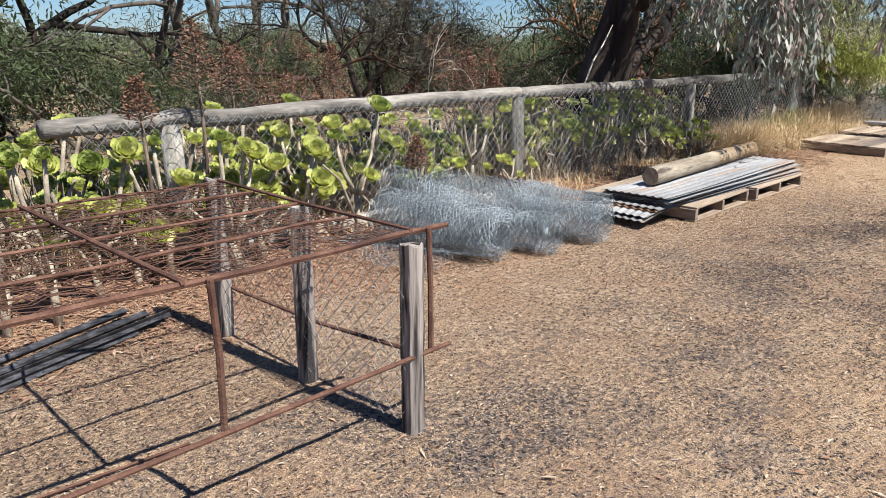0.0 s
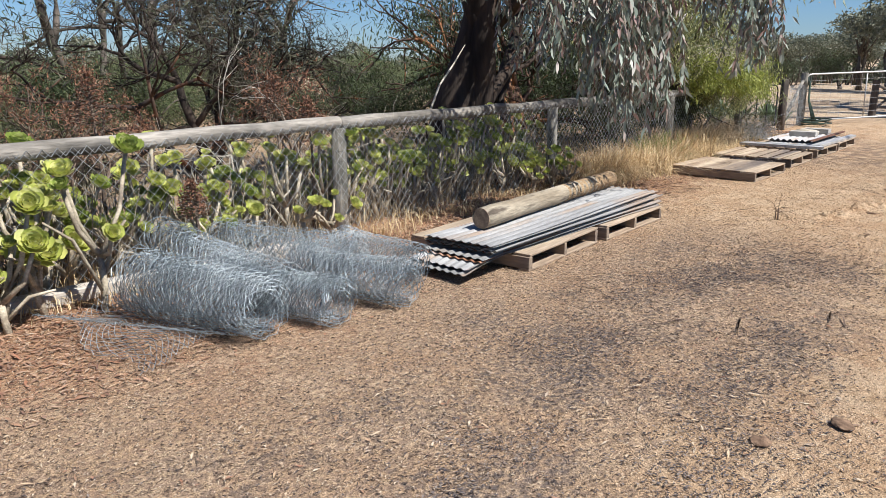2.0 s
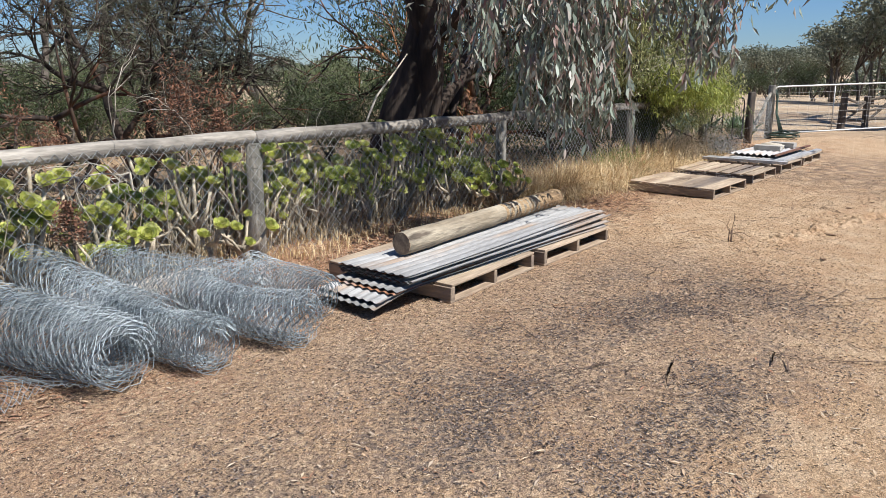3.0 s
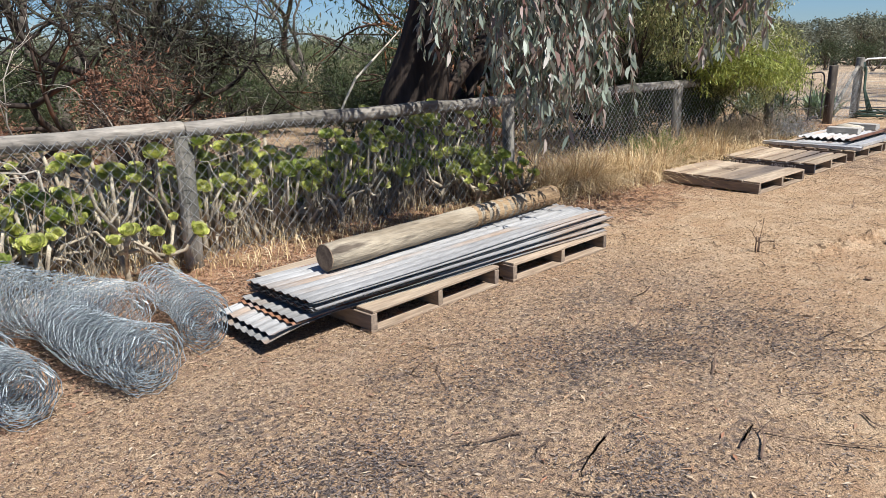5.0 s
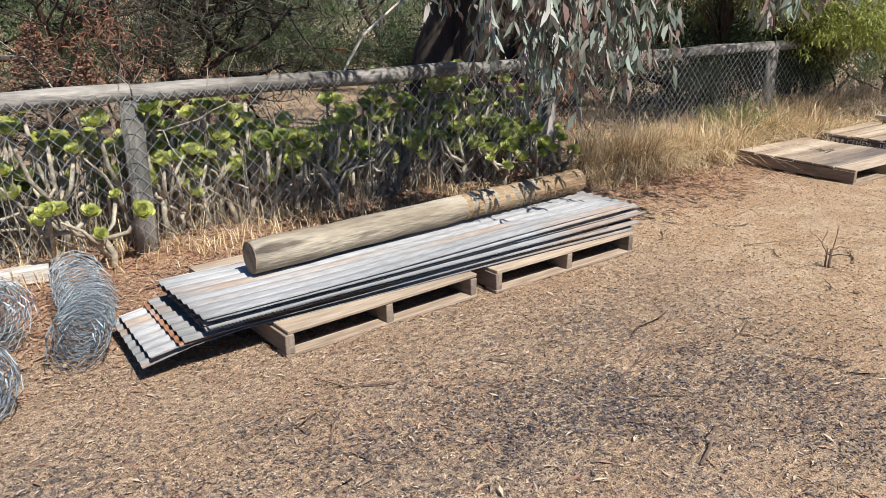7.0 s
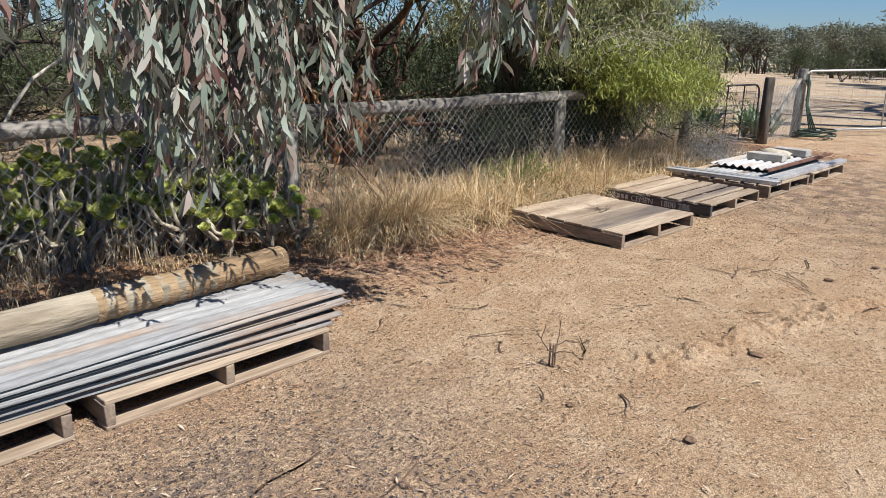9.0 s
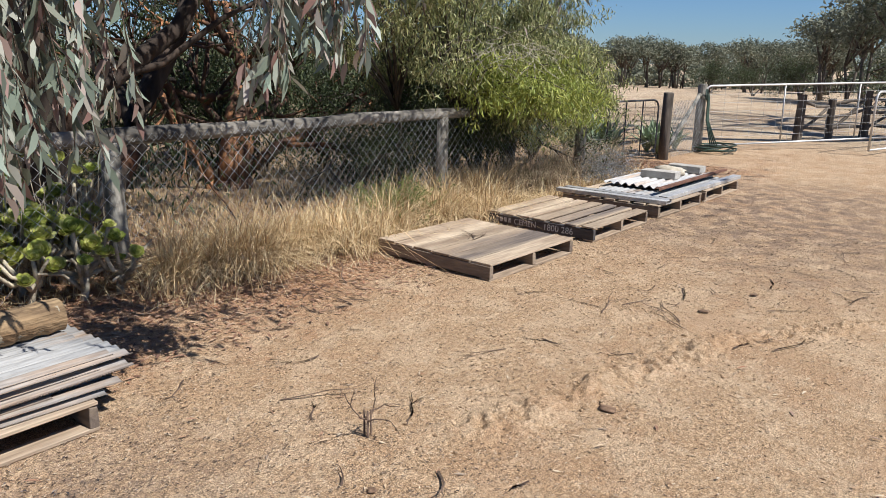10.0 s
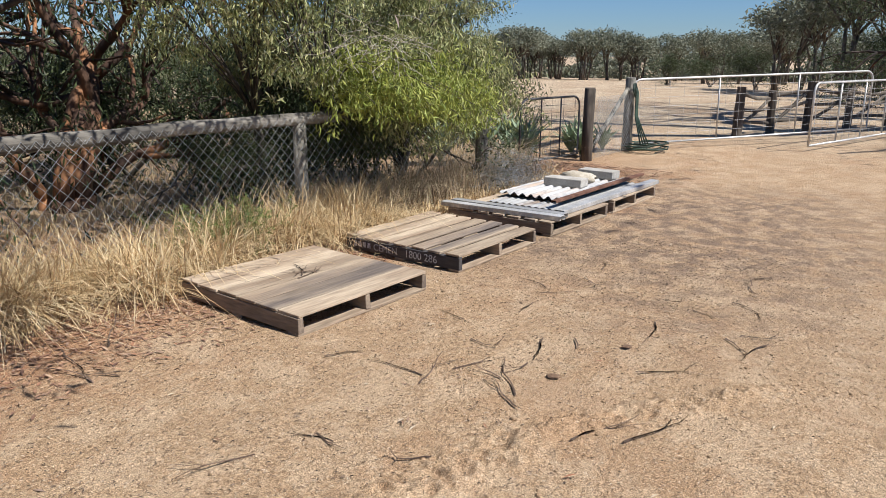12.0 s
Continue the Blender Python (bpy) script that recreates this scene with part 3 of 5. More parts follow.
# ---- netting rolls ----
def netting_roll(end, far, r0, turns, seed, squash=0.9, cone=0.0, lift=0.0, label="loose roll of blue-grey wire netting on the ground"):
    """Hexagonal netting wound in a loose spiral about a line from end to far."""
    q = np.random.RandomState(seed)
    end, far = np.array(end, float), np.array(far, float)
    axis = np.append(far - end, 0.0)
    L = np.linalg.norm(axis)
    axis /= L
    side = np.array([axis[1], -axis[0], 0])
    cell = 0.052
    turns_len = turns * 2 * math.pi * r0 * 0.78
    nu, nv = int(L / cell), int(turns_len / (cell * 0.87))
    u, v = np.meshgrid(np.arange(nu + 1), np.arange(nv + 1), indexing="ij")
    uu = (u + 0.5 * (v % 2)) * cell
    ang = v / nv * turns * 2 * math.pi + 1.1 * seed
    rad = r0 * (1.0 - 0.58 * v / nv) * (1 + 0.03 * np.sin(ang * 1.3 + seed)) + q.normal(0, 0.003, v.shape)
    rad = rad * (1 - cone * uu / L) + 0.008 * np.sin(uu * 6 + ang)
    rad = rad * (1 + 0.05 * np.sin(uu * 5.3 + 2 * seed) * np.cos(ang + seed) + 0.04 * np.sin(2 * ang + uu * 3.1))
    wx, wz = rad * np.cos(ang) + 0.03 * np.sin(uu * 3.7 + seed), rad * np.sin(ang) * squash * (1 - 0.12 * np.sin(uu * 2.9 + 2 * seed))
    p = np.append(end, 0.0) + uu[..., None] * axis + wx[..., None] * side
    p = p + q.normal(0, 0.004, p.shape)
    p[..., 2] = np.maximum(lift * (uu / L) + r0 * squash + wz + q.normal(0, 0.004, v.shape), 0.004)
    roll = thing("wire_netting_roll", label, "wire netting", group="pile of wire netting rolls")
    outer = int(nv / turns) + 1
    for name, lo, hi in (("outer_layer", 0, outer), ("inner_coil", outer, nv)):
        w = p[:, lo:hi + 1]
        odd = (np.arange(lo, hi) % 2 == 1)
        pairs = [(w[:, :-1], w[:, 1:]), (w[1:, :-1][:, ~odd], w[:-1, 1:][:, ~odd]), (w[:-1, :-1][:, odd], w[1:, 1:][:, odd])]
        a, b = (np.concatenate([pr[i].reshape(-1, 3) for pr in pairs]) for i in (0, 1))
        part(name, wires(name, a, b, 0.0019, M_NET), M_NET, roll)
    for edge in (0, -1):
        s = Shape()
        s.tube(p[edge].tolist(), 0.0024, 3)
        part("selvage_wire", s, M_NET, roll)
    return roll


netting_roll((3.88, 3.34), (3.74, 4.45), 0.21, 5, 1, 0.97)
netting_roll((4.30, 3.20), (4.30, 4.2), 0.15, 5, 2, 1.0, label="small tight roll of wire netting on the ground")
netting_roll((4.86, 3.12), (4.76, 4.15), 0.172, 5, 3, 1.0, label="open-ended roll of wire netting with a hollow core")
netting_roll((4.28, 3.62), (4.06, 4.75), 0.19, 4, 4, 0.95, lift=0.14, label="loose roll of wire netting leaning on the pile")
netting_roll((4.98, 3.72), (4.56, 4.75), 0.225, 4, 7, 0.95, label="wide loose heap of wire netting by the fence")
netting_roll((5.28, 3.40), (5.48, 4.4), 0.145, 3, 6, 1.0, label="short open roll of wire netting beside stacked sheets")


def flat_netting():
    q = np.random.RandomState(21)
    cell, nu, nv = 0.046, 26, 30
    u, v = np.meshgrid(np.arange(nu + 1), np.arange(nv + 1), indexing="ij")
    x = 3.15 + (u + 0.5 * (v % 2)) * cell * 0.75 + 0.05 * np.sin(v * 0.4)
    y = 3.42 + v * cell * 0.87
    z = 0.03 + 0.045 * (1 + np.sin(x * 9 + y * 4)) + np.abs(q.normal(0, 0.01, x.shape))
    p = np.stack([x, y, z], -1)
    A, B = [p[:, :-1].reshape(-1, 3)], [p[:, 1:].reshape(-1, 3)]
    odd = (np.arange(nv) % 2 == 1)
    A.append(p[1:, :-1][:, ~odd].reshape(-1, 3)), B.append(p[:-1, 1:][:, ~odd].reshape(-1, 3))
    A.append(p[:-1, :-1][:, odd].reshape(-1, 3)), B.append(p[1:, 1:][:, odd].reshape(-1, 3))
    thing("wire_netting_sheet", "crumpled flat piece of wire netting on litter", "wire netting", data=wires("wire_netting_sheet", np.concatenate(A), np.concatenate(B), 0.0018, M_NET))


flat_netting()


# ---- pallets ----
def pallet(boards, seed, label, bearer_mat=None, w=1.165, gaps=0.02):
    """Three bearers along y, deck boards along x above and three below; the origin is the near corner on the ground."""
    r = random.Random(seed)
    p = thing("pallet", label, "pallet", group="pallets along the fence")
    for i, x in enumerate((0.022, w / 2, w - 0.022)):
        s = Shape()
        s.box((0.042, w, 0.095), (x, w / 2, 0.068), 0.003, jitter=0.003, rnd=r)
        part("bearer", s, (bearer_mat or M_BEARER) if i == 0 else M_BEARER, p)
    bw = (w - gaps * (boards - 1)) / boards
    for i in range(boards):
        s = Shape()
        s.box((w + r.uniform(-0.012, 0.006), bw + r.uniform(-0.008, 0.002), 0.019), (w / 2 + r.uniform(-0.006, 0.006), bw / 2 + i * (bw + gaps), 0.1265 + r.uniform(0, 0.003)), 0.003, pose(0, 0, 0, r.uniform(-0.4, 0.4), r.uniform(-0.3, 0.3), r.uniform(-0.3, 0.3)), 0.002, r)
        part("deck_board", s, M_PALLET, p)
    for y in (0.05, w / 2, w - 0.05):
        s = Shape()
        s.box((w, 0.095, 0.019), (w / 2, y, 0.0105), 0.003, jitter=0.002, rnd=r)
        part("base_board", s, M_PALLET, p)
    return p


pallet(7, 1, "weathered timber pallet under stacked iron sheets").matrix_basis = pose(6.05, 2.97, 0, 0, 0, 2)
pallet(7, 2, "weathered timber pallet under stacked iron sheets").matrix_basis = pose(7.33, 2.98, 0, 0, 0, 0)
pallet(6, 3, "weathered empty timber pallet with close deck boards", gaps=0.008).matrix_basis = pose(11.44, 2.97, 0, 0, 0, -2.5)
pallet_d = pallet(7, 4, "empty timber pallet with black stencilled bearer", M_DARKBEARER, gaps=0.045)
pallet_d.matrix_basis = pose(13.08, 2.97, 0, 0, 0, -1)
pallet(7, 5, "timber pallet carrying steel purlins and iron sheet", gaps=0.045).matrix_basis = pose(14.52, 2.95, 0, 0, 0, -2)
pallet(7, 6, "timber pallet carrying iron sheet and blocks", gaps=0.03).matrix_basis = pose(15.85, 2.92, 0, 0, 0, -1)


def lettering(text, size, parent, m, material):
    c = bpy.data.curves.new("stencil_lettering", "FONT")
    c.body, c.size, c.extrude = text, size, 0.0006
    ob = new("lettering_curve", c)
    dg = bpy.context.evaluated_depsgraph_get()
    me = bpy.data.meshes.new_from_object(ob.evaluated_get(dg))
    bpy.data.objects.remove(ob)
    me.materials.clear()
    me.materials.append(material)
    out = new("stencil_lettering", me)
    out.parent, out.matrix_basis = parent, m
    return tagged(out, "faded white stencilled words and digits")


face = Matrix(((0, 0, -1, -0.001), (-1, 0, 0, 0), (0, 1, 0, 0), (0, 0, 0, 1)))
lettering("CEMEN", 0.078, pallet_d, Matrix.Translation((-0.001, 0.86, 0.044)) @ face, M_MARK)
lettering("1800 286", 0.086, pallet_d, Matrix.Translation((-0.001, 0.53, 0.04)) @ face, M_MARK)
for i in range(4):
    s = Shape()
    s.box((0.0015, 0.034, 0.045), (-0.001, 1.06 - 0.05 * i, 0.072), 0.0003)
    part("stencil_bar", s, M_MARK, pallet_d, "faded white stencilled bar")


# ---- iron sheets and log ----
def iron_sheet(length, width, seed, material, droop=0.0, pitch=0.076, amp=0.0058):
    """Corrugated sheet: ridges along x, with thickness, slight waviness and an optional drooping near end."""
    r = random.Random(seed)
    ny, nxs = int(width / pitch * 8), 14
    y = np.linspace(0, width, ny + 1)
    x = np.linspace(0, length, nxs + 1)
    Xs, Ys = np.meshgrid(x, y, indexing="ij")
    ph = r.uniform(0, 6)
    Z = amp * np.sin(Ys / pitch * 2 * math.pi + ph) + 0.004 * np.sin(Xs * 2.3 + ph) - droop * np.clip(0.5 - Xs, 0, 1) ** 2 * 4
    top = np.stack([Xs, Ys, Z], -1).reshape(-1, 3)
    bot = top - [0, 0, 0.0022]
    m1 = ny + 1
    i, j = np.meshgrid(np.arange(nxs), np.arange(ny), indexing="ij")
    a = (i * m1 + j).ravel()
    f = np.stack([a, a + m1, a + m1 + 1, a + 1], 1)
    k = len(top)
    faces = [f, f[:, ::-1] + k]
    e = np.arange(ny)
    faces.append(np.stack([e + 1, e, e + k, e + 1 + k], 1))
    e2 = e + nxs * m1
    faces.append(np.stack([e2, e2 + 1, e2 + 1 + k, e2 + k], 1))
    g = np.arange(nxs) * m1
    faces.append(np.stack([g, g + m1, g + m1 + k, g + k], 1))
    g = g + ny
    faces.append(np.stack([g + m1, g, g + k, g + m1 + k], 1))
    return np_mesh("corrugated_sheet", np.concatenate([top, bot]), np.concatenate(faces), material, True)


r = random.Random(40)
stack = [(5.46, 3.13, 3.10, 0.60, M_ZINC, 0.07), (5.50, 3.13, 3.05, 0.58, M_ZINC, 0.05), (5.62, 3.11, 3.0, 0.60, M_RUSTZINC, 0.02), (5.64, 3.10, 3.0, 0.60, M_ZINC, 0.01)]
stack += [(5.74 + 0.012 * r.uniform(-1, 1), 3.085 + 0.034 * r.uniform(-1, 1), 2.86 + r.uniform(-0.26, 0.16), 0.64, M_ZINC if i not in (1, 5) else M_RUSTZINC, 0.0) for i in range(8)]
z = 0.146
for i, (x, y, L, w, m, droop) in enumerate(stack):
    ob = thing("corrugated_sheet", "old galvanised corrugated iron sheet in a stack" if m is M_ZINC else "rust-stained corrugated iron sheet in a stack", "iron sheet", pose(x, y, z, r.uniform(-0.2, 0.2), 0, -2.0 + 3.4 * i / 11 + r.uniform(-0.4, 0.4)), "stack of corrugated iron sheets", data=iron_sheet(L, w, 50 + i, m, droop))
    z += 0.0092

s = Shape()
log_a, log_b = Vector((6.12, 3.48, 0.343)), Vector((8.66, 3.65, 0.333))
pts, rad = log_line(log_a, log_b, 0.082, random.Random(9), 16, 0.003)
s.tube(pts, rad, 18, 0.012, random.Random(2))
log = thing("pine_log", "round treated pine log lying on stacked iron sheets", "log", data=s.mesh("pine_log", M_LOG, True))
s = Shape()
n = 40
s.tube([log_a.lerp(log_b, 0.56 + 0.442 * i / n) for i in range(n + 1)], [0.0815 + 0.004 * math.sin(i * 1.9) for i in range(n + 1)], 22, 0.035, random.Random(31))
part("bark_sleeve", s, M_LOGBARK, log, "rough fibrous brown bark")
s = Shape()
s.tube([log_a + Vector((-0.004, 0, 0)), log_a + Vector((0.01, 0, 0))], [0.083, 0.084], 18, 0.02)
part("sawn_end", s, M_LOGEND, log, "dark sawn end")

# sheet, purlins and blocks on the far pallets
thing("corrugated_sheet", "pale corrugated iron sheet lying on pallets", "iron sheet", pose(14.95, 3.12, 0.152, 0, 0, -1), data=iron_sheet(2.0, 0.80, 71, M_ZINC, 0))
thing("corrugated_sheet", "pale corrugated iron sheet with raised end", "iron sheet", pose(15.26, 3.16, 0.198, 0, 0, -1), data=iron_sheet(1.65, 0.80, 72, M_ZINC, 0, 0.10, 0.017))


def purlin(L, label, m, material=M_GATE, w=0.10, h=0.04):
    s = Shape()
    s.box((L, w, 0.003), (0, 0, h), 0.001).box((L, 0.003, h), (0, -w / 2, h / 2), 0.001).box((L, 0.003, h), (0, w / 2, h / 2), 0.001).box((L, w * 0.2, 0.003), (0, w * 0.4, 0.0015), 0.001).box((L, w * 0.2, 0.003), (0, -w * 0.4, 0.0015), 0.001)
    return thing("steel_purlin", label, "steel section", m, "steel purlins on a pallet", data=s.mesh("steel_purlin", material))


purlin(1.30, "galvanised steel purlin lying across a pallet", pose(14.62, 3.55, 0.142, 0, 0, 92))
purlin(1.25, "galvanised steel purlin lying across a pallet", pose(14.75, 3.55, 0.142, 0, 0, 90))
purlin(2.2, "long dark steel section along the sheet edge", pose(16.1, 3.16, 0.212, 0, 0, -1), M_RUST, 0.05, 0.025)
purlin(2.3, "galvanised steel section along the pallet edge", pose(16.0, 3.0, 0.142, 0, 0, -2))


def block(label, m):
    s = Shape()
    L, W, H, t = 0.44, 0.20, 0.085, 0.028
    s.box((L, t, H), (0, -W / 2 + t / 2, H / 2), 0.004).box((L, t, H), (0, W / 2 - t / 2, H / 2), 0.004)
    for x in (-L / 2 + t / 2, 0, L / 2 - t / 2):
        s.box((t, W - 2 * t - 0.002, H), (x, 0, H / 2), 0.004)
    s.box((L - 0.002, W - 0.002, 0.02), (0, 0, H - 0.009), 0.004)
    return thing("concrete_block", label, "concrete block", m, "blocks on the iron sheet", data=s.mesh("concrete_block", M_CONCRETE))


block("grey hollow concrete block weighing down the sheet", pose(16.0, 3.55, 0.212, 0, 0, 92))
block("grey hollow concrete block weighing down the sheet", pose(16.75, 3.50, 0.212, 0, 0, 88))


def lump(name, size, seed, material, label, category, m, group=""):
    bm = bmesh.new()
    bmesh.ops.create_icosphere(bm, subdivisions=3, radius=1)
    for v in bm.verts:
        k = 1 + 0.35 * noise.noise(v.co * 1.4 + Vector((seed, 0, 0))) + 0.15 * noise.noise(v.co * 4 + Vector((0, seed, 0)))
        v.co = Vector((v.co.x * size[0] * k, v.co.y * size[1] * k, max(v.co.z, -0.4) * size[2] * k))
    me = bpy.data.meshes.new(name)
    bm.to_mesh(me)
    bm.free()
    me.materials.append(material)
    me.shade_smooth()
    return thing(name, label, category, m, group, data=me)


lump("stone", (0.15, 0.22, 0.07), 4, M_WOOL, "pale sandy stone lying on the iron sheet", "stone", pose(16.4, 3.6, 0.236))

# ---- gates and yard end ----
def post(x, y, h, r, label, seed, material=M_POST):
    s = Shape()
    q = random.Random(seed)
    s.tube([(0, 0, -0.3), (0, 0, h * 0.5), (0.01, 0, h - 0.02), (0.01, 0, h)], [r * 1.05, r, r * 0.97, r * 0.86], 14, 0.03, q)
    return thing("gate_post", label, "gate post", pose(x, y, 0), data=s.mesh("gate_post", material, True))


def mesh_gate(a, b, h, label, bars, radius=0.02, z0=0.1, rounded=True, material=M_GATE, rows=6, tilt=0.0):
    """A pipe gate: frame with rounded corners, uprights and strained wires."""
    a, b = Vector((*a, 0)), Vector((*b, 0))
    L = (b - a).length
    g = thing("farm_gate", label, "gate", Matrix.Translation(a) @ pose(0, 0, 0, 0, tilt, math.degrees(math.atan2(b.y - a.y, b.x - a.x))))
    c = 0.16 if rounded else 0.01
    ring = [(0, 0, z0), (0, 0, h - c)] + [(c - c * math.cos(k * math.pi / 10), 0, h - c + c * math.sin(k * math.pi / 10)) for k in range(1, 6)]
    ring += [(L - c + c * math.sin(k * math.pi / 10), 0, h - c + c * math.cos(k * math.pi / 10)) for k in range(6)] + [(L, 0, z0), (L / 2, 0, z0), (0, 0, z0)]
    s = Shape()
    s.tube(ring, radius, 8)
    part("gate_frame", s, material, g, smooth=True)
    for i in range(1, bars + 1):
        s = Shape()
        s.tube([(L * i / (bars + 1), 0, z0), (L * i / (bars + 1), 0, h)], radius * 0.75, 7)
        part("gate_upright", s, material, g, smooth=True)
    A, B = [], []
    for k in range(rows):
        zz = z0 + (h - z0) * (k + 1) / (rows + 1)
        A.append((0, 0, zz)), B.append((L, 0, zz))
    for x in np.arange(0.15, L, 0.30):
        A.append((x, 0.003, z0)), B.append((x, 0.003, h))
    part("gate_wire", wires("gate_wire", np.array(A), np.array(B), 0.0028, material), material, g)
    return g


post(19.35, 4.86, 1.12, 0.085, "brown round timber gate post", 3, M_GREYBARK)
post(20.95, 4.86, 1.24, 0.085, "pale grey timber gate post with hose", 4)
mesh_gate((21.1, 4.84), (25.5, 1.75), 1.2, "long galvanised pipe farm gate with wire", 2, tilt=-1.4)
mesh_gate((22.75, 2.3), (26.9, 1.25), 1.16, "second galvanised pipe farm gate standing ajar", 3)
mesh_gate((17.75, 5.15), (19.2, 4.95), 1.0, "small dark steel mesh garden gate", 2, 0.016, 0.12, material=M_DARKSTEEL, rows=7)
post(16.22, 4.80, 1.14, 0.075, "grey round timber post at the fence end", 6)
panel = thing("netting_fence", "netting fence with diagonal brace between gate posts", "fence", pose(19.35, 4.86, 0, 0, 0, 0))
s = Shape()
s.tube([(0.1, 0, 0.15), (0.8, 0, 0.6), (1.5, 0, 1.05)], 0.035, 8, 0.05)
part("brace", s, M_POST, panel, smooth=True)
ca, cb = chain_link(0.06, 1.55, 0.95, 0.075, rs)
part("panel_wire", wires("panel_wire", ca, cb, 0.0022, M_GALV), M_GALV, panel)


def hose():
    s = Shape()
    q = random.Random(77)
    pts = []
    for i in range(70):
        a = i * 0.55
        rr = 0.28 + 0.10 * math.sin(i * 0.7)
        pts.append((20.95 + 0.1 + rr * 1.3 * math.cos(a), 4.55 + rr * math.sin(a), 0.03 + 0.0018 * i + 0.02 * q.random()))
    s.tube(pts, 0.013, 6)
    h = thing("garden_hose", "coiled dark green hose at the gate post", "hose", data=s.mesh("garden_hose", M_HOSE, True))
    for k in range(4):
        s = Shape()
        x = 20.86 + 0.03 * k
        s.tube([(x - 0.15, 4.70, 1.02 - 0.03 * k), (x - 0.05, 4.74, 1.14), (x + 0.02, 4.72, 1.0), (x, 4.70, 0.6), (x + 0.05 * k, 4.62, 0.3), (x + 0.1 * k, 4.55, 0.04)], 0.013, 6)
        part("hose_loop", s, M_HOSE, h, smooth=True)


hose()

# old corral of rough timber beyond the gates
CORRAL = ((24.5, 3.95, 1.0, 0.06), (25.6, 3.55, 0.9, -0.08), (26.5, 3.0, 1.08, 0.0), (27.8, 2.4, 0.95, 0.1), (29.2, 1.7, 1.0, 0.0))
for i, (x, y, h, lean) in enumerate(CORRAL):
    s = Shape()
    s.tube([(0, 0, -0.2), (lean * 0.5, 0, h / 2), (lean, 0, h)], [0.10, 0.09, 0.08], 9, 0.12, random.Random(i))
    thing("corral_post", "rough dark timber post of an old stock yard", "corral post", pose(x, y, 0), "old stock yard posts", data=s.mesh("corral_post", M_GREYBARK))
yard = thing("corral_rails", "sagging dark timber rails of an old stock yard", "corral rail")
r = random.Random(14)
for (ax, ay, ah, _), (bx, by, bh, _) in zip(CORRAL[:-1], CORRAL[1:]):
    for ka, kb in ((0.88, 0.82), (0.55, 0.62), (0.2, 0.9), (0.3, 0.25)):
        a, b = Vector((ax, ay, ah * ka)), Vector((bx, by, bh * kb))
        s = Shape()
        s.tube([a, a.lerp(b, 0.5) + Vector((0, 0, r.uniform(-0.07, 0.02))), b], 0.034, 7, 0.15, r)
        part("rail", s, M_GREYBARK, yard)


def netting_tangle():
    """A loose pale heap of fine netting against the fence end."""
    q = np.random.RandomState(91)
    k = 1500
    a = np.stack([16.5 + q.normal(0, 0.33, k), 4.62 + q.normal(0, 0.2, k), 0.03 + np.abs(q.normal(0, 0.2, k))], 1)
    way = unit(q.normal(0, 1, (k, 3)) * [1, 1, 0.8])
    b = a + way * q.uniform(0.05, 0.2, (k, 1))
    b[:, 2] = np.maximum(b[:, 2], 0.01)
    thing("wire_tangle", "pale tangle of fine wire netting at the fence end", "wire netting", kind="stuff", data=wires("wire_tangle", a, b, 0.0018, M_GALV))


netting_tangle()


# ---- trees ----
def limb(s, tips, r, p, d, length, radius, depth, spread, droop, kids, sides=7, seg=5, wob=0.18):
    """A curved tapering limb that forks again; tips collects the ends of the twigs."""
    pts, radii = [p.copy()], [radius]
    for i in range(seg):
        d = (d + Vector([r.gauss(0, wob) for _ in range(3)]) + Vector((0, 0, droop))).normalized()
        p = p + d * length / seg
        pts.append(p.copy())
        radii.append(radius * (1 - 0.42 * (i + 1) / seg))
    s.tube(pts, radii, max(3, sides), 0.06, r)
    if depth == 0:
        tips.extend((q, d.copy()) for q in pts[2:])
        return
    for k in range(kids):
        at = pts[-1] if k < 2 else pts[r.randint(2, seg - 1)]
        nd = (d + Vector([r.gauss(0, spread) for _ in range(3)])).normalized()
        limb(s, tips, r, at, nd, length * r.uniform(0.6, 0.82), radius * 0.55, depth - 1, spread, droop, kids, sides - 2, max(3, seg - 1), wob)


def crown_from(tips, per, sigma, length, width, material, seed, hang=0.6, name="crown"):
    q = np.random.RandomState(seed)
    pts = np.array([t[0][:] for t in tips])
    base = np.repeat(pts, per, 0)
    base = base + q.normal(0, sigma, base.shape) * [1, 1, 0.75]
    way = q.normal(0, 0.6, base.shape) + [0, 0, -hang]
    L = length * q.uniform(0.6, 1.3, len(base))
    return leaves(name, base, way, L, L * (width / length), material, q)


def tree(name, label, seed, stems, bark, leafm, depth=3, kids=3, spread=0.55, droop=0.03, per=14, sigma=0.22, leaf=(0.10, 0.02), hang=0.6, m=None, group="", wob=0.18, category="tree"):
    """stems: (foot, direction, length, radius) of each trunk."""
    r = random.Random(seed)
    t = thing(name, label, category, m, group)
    s, tips = Shape(), []
    for foot, d, L, rad in stems:
        s.tube([Vector(foot) + Vector((0, 0, -0.15)), Vector(foot) + Vector((0, 0, 0.12))], [rad * 1.5, rad * 1.12], 9, 0.1, r)
        limb(s, tips, r, Vector(foot) + Vector((0, 0, 0.08)), Vector(d).normalized(), L, rad, depth, spread, droop, kids, 10, 6, wob)
    part("trunk", s, bark, t, smooth=True)
    if per:
        part("crown", crown_from(tips, per, sigma, leaf[0], leaf[1], leafm, seed, hang), leafm, t)
    return t, tips


